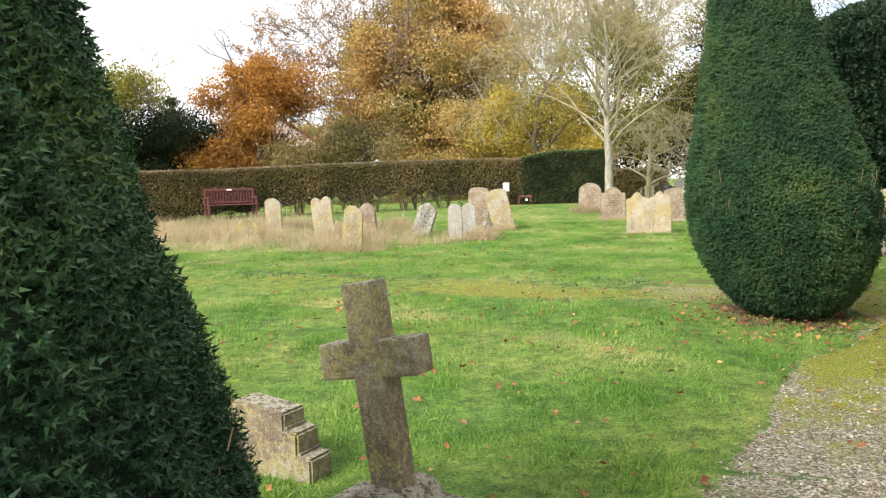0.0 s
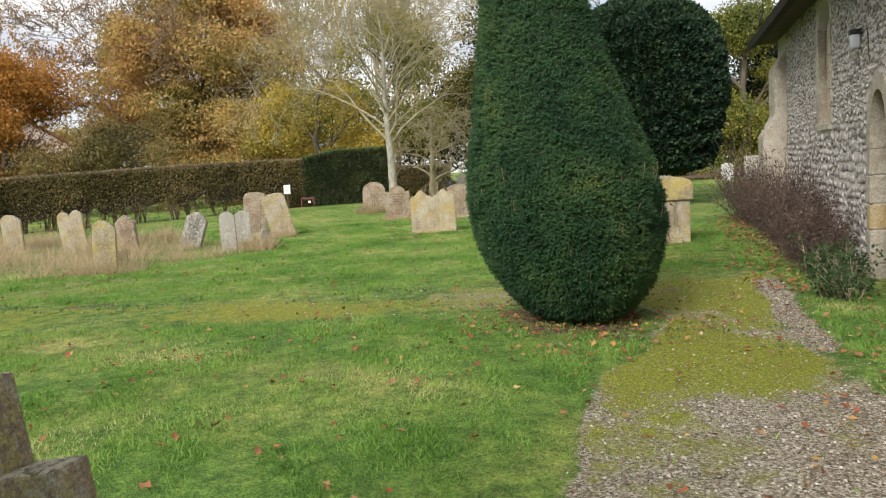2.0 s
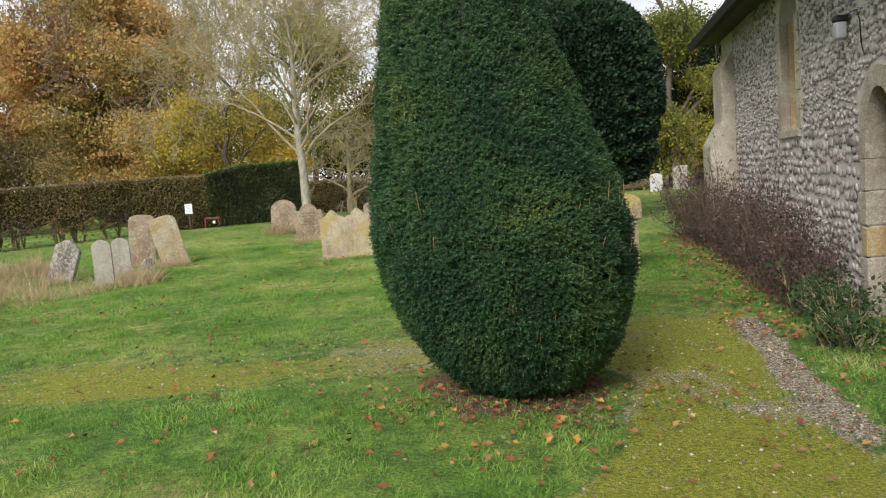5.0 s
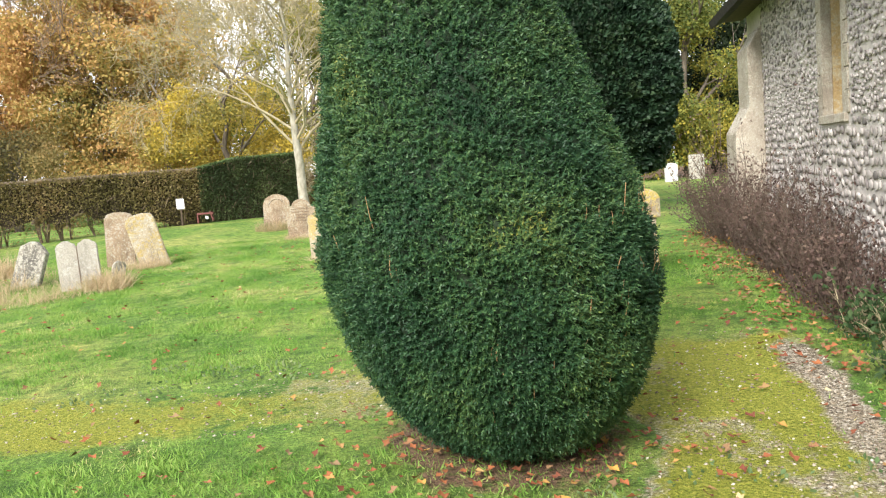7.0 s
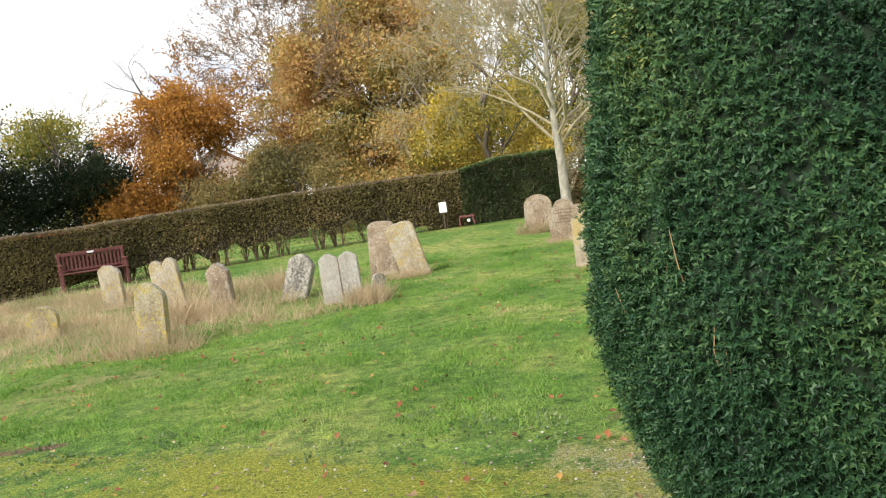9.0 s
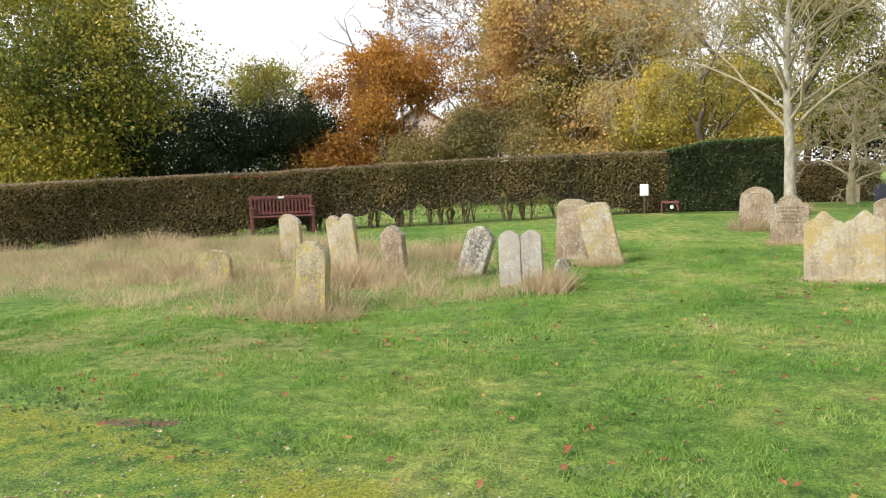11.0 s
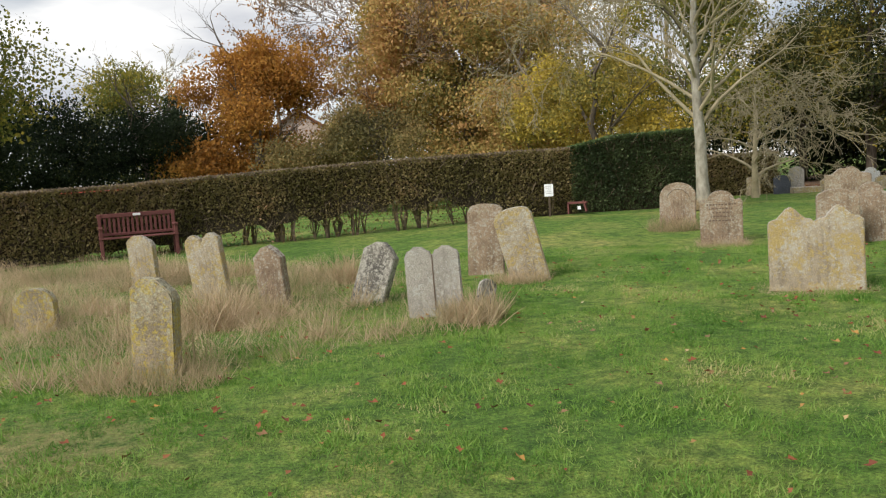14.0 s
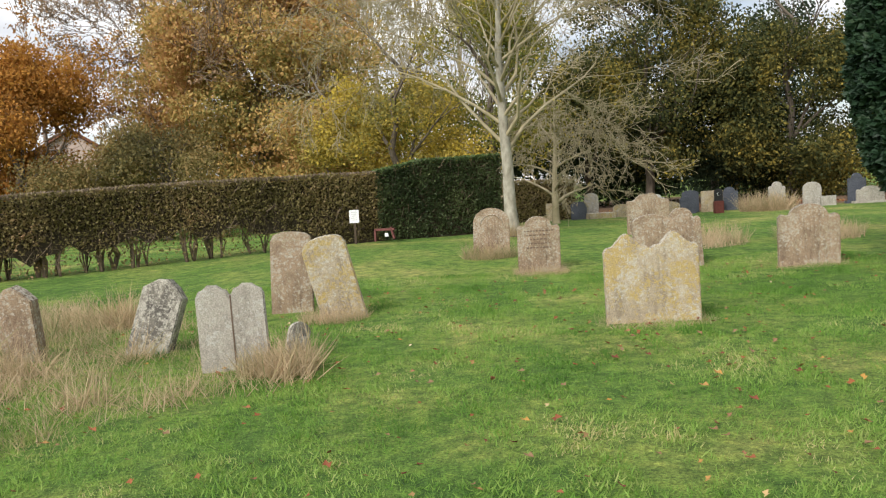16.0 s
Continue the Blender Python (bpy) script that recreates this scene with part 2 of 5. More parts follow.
L_OLIVE = leaf_mat("olive_leaves", [(0.1, (0.08, 0.11, 0.028)), (0.45, (0.19, 0.20, 0.04)), (0.75, (0.40, 0.32, 0.05)), (1.0, (0.52, 0.38, 0.06))], 0.22)
L_DARK = leaf_mat("dark_leaves", [(0.1, (0.012, 0.022, 0.01)), (0.6, (0.03, 0.048, 0.02)), (1.0, (0.10, 0.11, 0.03))], 0.3)
L_WOOD = leaf_mat("wood_edge_leaves", [(0.1, (0.02, 0.032, 0.012)), (0.45, (0.07, 0.08, 0.022)), (0.7, (0.20, 0.17, 0.04)), (1.0, (0.46, 0.34, 0.06))], 0.35)
L_THICKET = leaf_mat("thicket_leaves", [(0.1, (0.09, 0.085, 0.035)), (0.5, (0.21, 0.17, 0.06)), (1.0, (0.37, 0.24, 0.10))], 0.35)
L_BROWN = leaf_mat("thin_brown_leaves", [(0.1, (0.24, 0.17, 0.10)), (0.9, (0.44, 0.29, 0.17))], 0.3)
M_FALLEN = island_mat("fallen_leaves", [(0.0, (0.13, 0.04, 0.025)), (0.45, (0.26, 0.09, 0.035)), (0.8, (0.20, 0.13, 0.07)), (0.97, (0.40, 0.22, 0.05)), (1.0, (0.46, 0.40, 0.24))])
M_PEBBLE = island_mat("pebbles", [(0.0, (0.11, 0.088, 0.065)), (0.35, (0.21, 0.17, 0.12)), (0.7, (0.33, 0.28, 0.21)), (1.0, (0.56, 0.52, 0.45))])
S_SAND = stone_mat("sandstone", (0.47, 0.38, 0.26), (0.22, 0.16, 0.10), (0.45, 0.36, 0.16), 0.3)
S_PINK = stone_mat("pinkish_sandstone", (0.35, 0.26, 0.175), (0.15, 0.10, 0.07), (0.34, 0.29, 0.20), 0.25)
S_BUFF = stone_mat("buff_limestone", (0.46, 0.39, 0.285), (0.24, 0.19, 0.135), (0.44, 0.33, 0.12), 0.46, (0.48, 0.46, 0.40))
S_GREY = stone_mat("pale_grey_stone", (0.42, 0.39, 0.34), (0.27, 0.245, 0.21), (0.47, 0.46, 0.42), 0.3, streak=0.5)
S_SLATE = stone_mat("blackened_stone", (0.24, 0.22, 0.185), (0.05, 0.048, 0.045), (0.45, 0.43, 0.37), 0.55, streak=0.8)
S_LICHEN = stone_mat("lichened_stone", (0.42, 0.35, 0.24), (0.22, 0.175, 0.12), (0.50, 0.38, 0.08), 0.5, (0.44, 0.42, 0.31), 0.5)
S_CROSS = stone_mat("mossy_brown_stone", (0.28, 0.22, 0.15), (0.11, 0.075, 0.055), (0.34, 0.30, 0.12), 0.5, (0.34, 0.32, 0.25), 0.5)
S_NAVY = stone_mat("dark_slate", (0.085, 0.095, 0.12), (0.06, 0.065, 0.08), (0.10, 0.11, 0.13), 0.2, (0.11, 0.12, 0.14), 0.2)
S_WHITE = stone_mat("white_marble", (0.62, 0.62, 0.60), (0.45, 0.45, 0.43), (0.55, 0.55, 0.52), 0.2, (0.6, 0.6, 0.57), 0.2)
S_DRESS = stone_mat("dressed_church_stone", (0.42, 0.37, 0.30), (0.28, 0.235, 0.185), (0.46, 0.42, 0.34), 0.25, (0.5, 0.47, 0.40), 0.25)
S_OCHRE = stone_mat("ochre_stained_stone", (0.46, 0.33, 0.16), (0.36, 0.24, 0.11), (0.46, 0.40, 0.28), 0.2, (0.48, 0.42, 0.30), 0.2)
M_MORTAR = plain_mat("lime_mortar", (0.40, 0.365, 0.335), (0.54, 0.50, 0.465), 16, 0.95, bumpy=0.7)
M_FLINT = island_mat("flint", [(0.0, (0.12, 0.11, 0.10)), (0.14, (0.24, 0.215, 0.205)), (0.4, (0.34, 0.31, 0.29)), (0.75, (0.41, 0.375, 0.355)), (1.0, (0.52, 0.485, 0.455))], 0.7)
M_ROOF = plain_mat("dark_roof", (0.018, 0.016, 0.014), (0.05, 0.044, 0.038), 16, 0.9)
M_GLASS_DARK = plain_mat("leaded_glass", (0.03, 0.033, 0.036), (0.06, 0.065, 0.07), 10, 0.15, bumpy=0.05)
M_OAK = plain_mat("old_oak", (0.05, 0.036, 0.024), (0.10, 0.075, 0.05), 14, 0.85, stretch=(1, 1, 0.1))
M_BENCH = plain_mat("red_brown_bench_wood", (0.10, 0.034, 0.032), (0.17, 0.062, 0.055), 12, 0.7, stretch=(0.2, 1, 1))
M_RED = plain_mat("red_paint", (0.42, 0.05, 0.03), (0.50, 0.07, 0.04), 4, 0.35, bumpy=0.0)
M_CARGLASS = plain_mat("car_glass", (0.10, 0.13, 0.15), (0.16, 0.19, 0.21), 3, 0.08, bumpy=0.0)
M_BLACK = plain_mat("black_plastic", (0.012, 0.012, 0.013), (0.025, 0.025, 0.026), 9, 0.5)
M_WHITE = plain_mat("white_sheet", (0.74, 0.76, 0.78), (0.82, 0.83, 0.84), 9, 0.5, bumpy=0.0)
M_INK = plain_mat("grey_print", (0.35, 0.36, 0.38), (0.42, 0.43, 0.45), 9, 0.6, bumpy=0.0)
M_FROST = plain_mat("frosted_lamp_glass", (0.34, 0.36, 0.39), (0.42, 0.44, 0.47), 9, 0.35, bumpy=0.0)
M_HOUSE = plain_mat("pale_pink_render", (0.50, 0.38, 0.33), (0.62, 0.50, 0.44), 2, 0.9)
M_TILE = plain_mat("roof_tile", (0.17, 0.075, 0.05), (0.26, 0.12, 0.08), 6, 0.9)
M_SHRUB = leaf_mat("purple_brown_shrub", [(0.1, (0.055, 0.034, 0.03)), (0.6, (0.14, 0.09, 0.075)), (1.0, (0.36, 0.27, 0.21))], 1.5)
M_GREENBUSH = leaf_mat("grey_green_leaves", [(0.1, (0.02, 0.05, 0.016)), (0.6, (0.055, 0.10, 0.035)), (1.0, (0.15, 0.17, 0.07))], 2.0)
M_WEED = leaf_mat("weed_leaves", [(0.1, (0.08, 0.14, 0.05)), (0.6, (0.15, 0.22, 0.09)), (1.0, (0.26, 0.30, 0.14))], 2.0)
M_INSCR = plain_mat("cut_letters", (0.10, 0.07, 0.05), (0.16, 0.11, 0.08), 12)

rng = np.random.default_rng(7)


# ---- mesh tools ----
def raw_mesh(name, verts, faces, material, smooth=False):
    """A mesh from arrays; faces is an (n, 3) or (n, 4) array of vertex numbers."""
    me = bpy.data.meshes.new(name)
    v = np.asarray(verts, np.float32).reshape(-1, 3)
    f = np.asarray(faces, np.int32)
    k = f.shape[1]
    me.vertices.add(len(v)); me.vertices.foreach_set("co", v.ravel())
    me.loops.add(f.size); me.loops.foreach_set("vertex_index", f.ravel())
    me.polygons.add(len(f)); me.polygons.foreach_set("loop_start", np.arange(0, f.size, k, dtype=np.int32))
    me.update(calc_edges=True)
    me.materials.append(material)
    me.polygons.foreach_set("use_smooth", np.full(len(f), smooth))
    return me


def part(name, bm, material, parent, label="", smooth=False):
    """Links a bmesh or a ready mesh as one object under a thing or a part."""
    if isinstance(bm, bmesh.types.BMesh):
        me = bpy.data.meshes.new(name)
        bm.to_mesh(me); bm.free()
        me.materials.append(material)
        for p in me.polygons:
            p.use_smooth = smooth
    else:
        me = bm
    ob = new(name, me)
    if parent is not None:
        ob.parent = parent
    if label:
        tagged(ob, label)
    return ob


def thing(name, label, category, at=(0, 0, 0), rot=(0, 0, 0), group="", kind=""):
    e = new(name)
    e.empty_display_size = 0.1
    e.matrix_world = pose(*at, *rot)
    return tagged(e, label, category, group, kind)


def add_box(bm, cx, cy, cz, sx, sy, sz, bevel=0.0, m=None):
    r = bmesh.ops.create_cube(bm, size=1, matrix=(m or Matrix()) @ Matrix.Translation((cx, cy, cz)) @ Matrix.Diagonal((sx, sy, sz, 1)))
    if bevel:
        es = {e for v in r["verts"] for e in v.link_edges}
        bmesh.ops.bevel(bm, geom=list(es), offset=bevel, segments=2, affect="EDGES", profile=0.6)
    return bm


def box(*a, **k):
    return add_box(bmesh.new(), *a, **k)


def turns(ways, spin):
    """Rotations (n, 3, 3) whose z axis is the given way, turned about it by spin."""
    z = ways / np.linalg.norm(ways, axis=1, keepdims=True)
    ref = np.where(np.abs(z[:, 2:3]) < 0.9, [[0, 0, 1.0]], [[1.0, 0, 0]])
    x = np.cross(ref, z); x /= np.linalg.norm(x, axis=1, keepdims=True)
    y = np.cross(z, x)
    c, s = np.cos(spin)[:, None], np.sin(spin)[:, None]
    return np.stack([x * c + y * s, y * c - x * s, z], axis=2)


def scatter(name, tv, tf, places, ways, sizes, material, smooth=False):
    """One mesh of many copies of a small template."""
    tv, tf = np.asarray(tv, float), np.asarray(tf)
    n = len(places)
    R = turns(np.asarray(ways, float), rng.uniform(0, 6.283, n))
    v = np.einsum("nij,kj->nki", R, tv) * np.asarray(sizes).reshape(-1, 1, 1) + np.asarray(places)[:, None, :]
    f = tf[None] + (np.arange(n) * len(tv))[:, None, None]
    return raw_mesh(name, v, f.reshape(-1, tf.shape[1]), material, smooth)


LEAF_V = [(0, 0, 0), (0.32, 0.06, 0.5), (0, 0, 1), (-0.32, 0.06, 0.5)]
LEAF_F = [(0, 1, 2, 3)]
_n = []
for _i in range(9):
    _h = 0.08 + 0.1 * _i
    _q = 2.4 * _i
    _l = 0.31 - 0.010 * _i
    _c, _s = math.cos(_q), math.sin(_q)
    _n += [(0.075 * -_s, 0.075 * _c, _h), (0.075 * _s, -0.075 * _c, _h), (_l * _c, _l * _s, _h + 0.22)]
SPRIG_V, SPRIG_F = _n, [(3 * i, 3 * i + 1, 3 * i + 2) for i in range(9)]
BLADE_V = [(-0.035, 0, 0), (0.035, 0, 0), (0.02, 0.10, 0.6), (-0.02, 0.10, 0.6), (0.0, 0.28, 1.0), (0.0, 0.28, 1.0)]
BLADE_F = [(0, 1, 2, 3), (3, 2, 4, 5)]
_t = (1 + 5 ** 0.5) / 2
ICO_V = np.array([(-1, _t, 0), (1, _t, 0), (-1, -_t, 0), (1, -_t, 0), (0, -1, _t), (0, 1, _t), (0, -1, -_t), (0, 1, -_t), (_t, 0, -1), (_t, 0, 1), (-_t, 0, -1), (-_t, 0, 1)]) / 1.902
ICO_F = np.array([(0, 11, 5), (0, 5, 1), (0, 1, 7), (0, 7, 10), (0, 10, 11), (1, 5, 9), (5, 11, 4), (11, 10, 2), (10, 7, 6), (7, 1, 8), (3, 9, 4), (3, 4, 2), (3, 2, 6), (3, 6, 8), (3, 8, 9), (4, 9, 5), (2, 4, 11), (6, 2, 10), (8, 6, 7), (9, 8, 1)])


def tubes(name, chains, material, sides=6):
    """One mesh of tapered tubes; each chain is a list of (point, radius)."""
    vs, fs, at = [], [], 0
    for ch in chains:
        p = np.array([c[0] for c in ch], float)
        r = np.array([c[1] for c in ch], float)
        d = np.gradient(p, axis=0)
        R = turns(d, np.zeros(len(p)))
        k = sides if r[0] > 0.025 else (4 if r[0] > 0.01 else 3)
        a = np.arange(k) * 2 * np.pi / k
        ring = np.stack([np.cos(a), np.sin(a), 0 * a], 1)
        v = np.einsum("nij,kj->nki", R, ring) * r[:, None, None] + p[:, None, :]
        vs.append(v.reshape(-1, 3))
        i = np.arange(len(p) - 1)[:, None] * k
        j, j2 = np.arange(k)[None], (np.arange(k)[None] + 1) % k
        fs.append(np.stack([i + j, i + j2, i + k + j2, i + k + j], 2).reshape(-1, 4) + at)
        at += len(p) * k
    return raw_mesh(name, np.concatenate(vs), np.concatenate(fs), material, True)


def smoothstep(a, b, x):
    t = np.clip((x - a) / (b - a), 0, 1)
    return t * t * (3 - 2 * t)


def fbm(x, y, seed=0, octaves=3):
    """Cheap smooth noise for arrays, about -1 to 1."""
    r = np.random.default_rng(seed)
    out, amp = np.zeros_like(x, dtype=float), 0.5
    f = 1.0
    for _ in range(octaves):
        for _k in range(4):
            q = r.uniform(0, 6.283); ph = r.uniform(0, 6.283)
            out += amp * 0.5 * np.sin(f * (x * math.cos(q) + y * math.sin(q)) * r.uniform(0.7, 1.4) + ph)
        f, amp = f * 2.1, amp * 0.55
    return out


# ---- ground ----
GY = [-6, 0, 5, 10, 12.5, 16.5, 19, 22.5, 30, 60]
GZ = [-0.1, 0, 0.12, 0.15, 0.18, 0.26, 0.42, 0.56, 0.46, 0.3]


def ground_z(x, y):
    x, y = np.asarray(x, float), np.asarray(y, float)
    z = np.interp(y, GY, GZ)
    z = z + 0.10 * smoothstep(2.0, 4.0, x) * smoothstep(4.0, 7.0, y) * (1 - smoothstep(14, 22, y))
    z = z - 0.16 * smoothstep(-2, -10, x) * smoothstep(16, 22, y)
    near = 1 - smoothstep(30, 60, np.hypot(x, y - 8))
    return z + 0.018 * fbm(x * 0.9, y * 0.9, 3) * near


def gz(x, y):
    return float(ground_z(np.array([x]), np.array([y]))[0])


# the church wall: a line, with s along it, p out from it
W0, WU, WN = np.array([3.93, 2.87]), np.array([0.391, 0.920]), np.array([-0.920, 0.391])
W_ANGLE = math.degrees(math.atan2(WU[1], WU[0]))
GRAVEL_L = [(-8, -1.2), (-4, -1.25), (-2.6, -1.3), (-1.46, -0.85), (0, 0), (0.51, 0.31), (1.32, 0.76), (2.4, 1.15), (3.4, 1.5), (4.4, 1.9)]
GRAVEL_R = [(-8, 2.4), (-4, 2.3), (-1.5, 2.0), (-0.29, 1.75), (0.92, 2.0), (1.8, 2.5), (3.3, 3.2), (4.4, 3.3)]


def zones(x, y):
    jitter = 0.16 * fbm(x * 2.2, y * 2.2, 11)
    gl = np.interp(y, [a for a, _ in GRAVEL_L], [b for _, b in GRAVEL_L])
    gr = np.interp(y, [a for a, _ in GRAVEL_R], [b for _, b in GRAVEL_R])
    inside = smoothstep(-0.12, 0.12, x - gl + jitter) * smoothstep(-0.25, 0.25, gr - x + jitter) * smoothstep(4.5, 3.6, y + jitter)
    strip = np.exp(-((x - np.interp(y, [0.6, 1.8, 3.4], [1.95, 2.36, 3.05])) / 0.16) ** 2) * smoothstep(0.3, 1.0, y) * smoothstep(3.9, 3.2, y)
    wear = 0.5 + 0.5 * fbm(x * 1.3 + 4, y * 1.3, 23)
    mid = np.interp(x, [-20, -6, -3, 0, 2], [5.2, 4.75, 4.15, 3.8, 3.6])
    band = np.exp(-((y - mid) / 0.75) ** 4) * smoothstep(2.4, 1.2, x)
    far_gravel = band * smoothstep(-2.6, 0.3, x) * 0.62
    gravel = np.maximum.reduce([inside * (0.55 + 0.45 * wear), strip * 0.9, far_gravel, band * 0.28])
    moss = np.maximum(inside * (0.30 + 0.70 * smoothstep(-3.6, 0.6, y)) * (0.57 + 0.24 * smoothstep(-0.6, 1.0, y) + 0.42 * fbm(x * 3.1, y * 3.1, 29)) * (1 - 0.95 * strip), band * (0.60 + 0.34 * fbm(x, y * 2, 31)))
    dry = 0.36 * smoothstep(-0.2, 0.8, fbm(x * 0.45, y * 0.45, 41)) + 0.6 * np.exp(-((x + 1.6) / 0.55) ** 2 - ((y - 1.3) / 0.25) ** 2) + 0.42 * np.exp(-((x + 5.0) / 3.0) ** 2 - ((y - 7.2) / 1.2) ** 2)
    s = (x - W0[0]) * WU[0] + (y - W0[1]) * WU[1]
    p = (x - W0[0]) * WN[0] + (y - W0[1]) * WN[1]
    bed = smoothstep(1.0, 0.45, p + jitter) * smoothstep(0.2, 0.9, s) * smoothstep(12, 9, s)
    ring = np.hypot(x - 0.56, y - 2.43)
    litter = np.maximum(0.7 * bed, 0.62 * smoothstep(1.05, 0.45, ring + 2.2 * jitter))
    edge = np.exp(-((y - mid - 0.85 - 0.25 * fbm(x * 1.7, y * 0.2, 37)) / 0.12) ** 2) * smoothstep(0.05, 0.45, fbm(x * 2.6, y * 2.0, 39)) * smoothstep(-6.5, -4.0, x) * smoothstep(1.2, 0.2, x)
    litter = np.maximum(litter, 0.75 * edge)
    litter = np.maximum(litter, smoothstep(31.5, 33, y) * smoothstep(0, 3, x) * smoothstep(60, 50, y) * 0.9)
    return gravel * (1 - smoothstep(1.0, 0.6, ring)), moss * (1 - smoothstep(1.0, 0.6, ring)), dry * (1 - inside), litter


def axis_steps(a, b, step, out):
    mid = np.arange(a, b + step / 2, step)
    grow = np.geomspace(step * 2, out, 16)
    return np.concatenate([a - grow[::-1], mid, b + grow])


def build_ground():
    xs, ys = axis_steps(-9, 5, 0.1, 400), axis_steps(-7, 14, 0.1, 400)
    X, Y = np.meshgrid(xs, ys)
    x, y = X.ravel(), Y.ravel()
    nx, ny = len(xs), len(ys)
    i = (np.arange(ny - 1)[:, None] * nx + np.arange(nx - 1)[None]).ravel()
    me = raw_mesh("ground", np.stack([x, y, ground_z(x, y)], 1), np.stack([i, i + 1, i + nx + 1, i + nx], 1), G_TURF, True)
    for key, val in zip(("gravel", "moss", "dry", "litter"), zones(x, y)):
        at = me.attributes.new(key, "FLOAT", "POINT")
        at.data.foreach_set("value", val.astype(np.float32))
    tagged(new("ground", me), "mown green lawn with mossy gravel path and leaf litter", "ground", kind="structure")


build_ground()


# ---- church ----
def wall_point(s, p, z):
    q = W0 + s * WU + p * WN
    return (q[0], q[1], z)


WALL_M = Matrix.Translation((W0[0], W0[1], 0)) @ Matrix.Rotation(radians(W_ANGLE), 4, "Z")  # x along, y out


def prism(pts, y0, y1, bm=None):
    """Extrudes an outline in the x-z plane from y0 to y1."""
    bm = bm or bmesh.new()
    a = [bm.verts.new((x, y0, z)) for x, z in pts]
    b = [bm.verts.new((x, y1, z)) for x, z in pts]
    n = len(pts)
    bm.faces.new(a); bm.faces.new(b[::-1])
    for i in range(n):
        bm.faces.new((a[i], b[i], b[(i + 1) % n], a[(i + 1) % n]))
    bmesh.ops.recalc_face_normals(bm, faces=bm.faces)
    return bm


def arch(cx, half, z0, spring, apex, n=7):
    """Outline of a pointed opening, from its lower left round to its lower right."""
    pts = [(cx - half, z0)]
    for i in range(n + 1):
        a = i / n
        pts.append((cx - half * math.cos(a * math.pi / 2) ** 0.85, spring + (apex - spring) * math.sin(a * math.pi / 2)))
    for i in range(n - 1, -1, -1):
        a = i / n
        pts.append((cx + half * math.cos(a * math.pi / 2) ** 0.85, spring + (apex - spring) * math.sin(a * math.pi / 2)))
    pts.append((cx + half, z0))
    return pts


S_END, W_TOP, W_BOT = 7.2, 3.55, -0.4
DOOR = (-0.13, 0.34, -0.1, 1.45, 2.03)   # centre, half width, sill, spring, apex
WIN = (2.76, 0.40, 1.78, 3.05, 3.42)


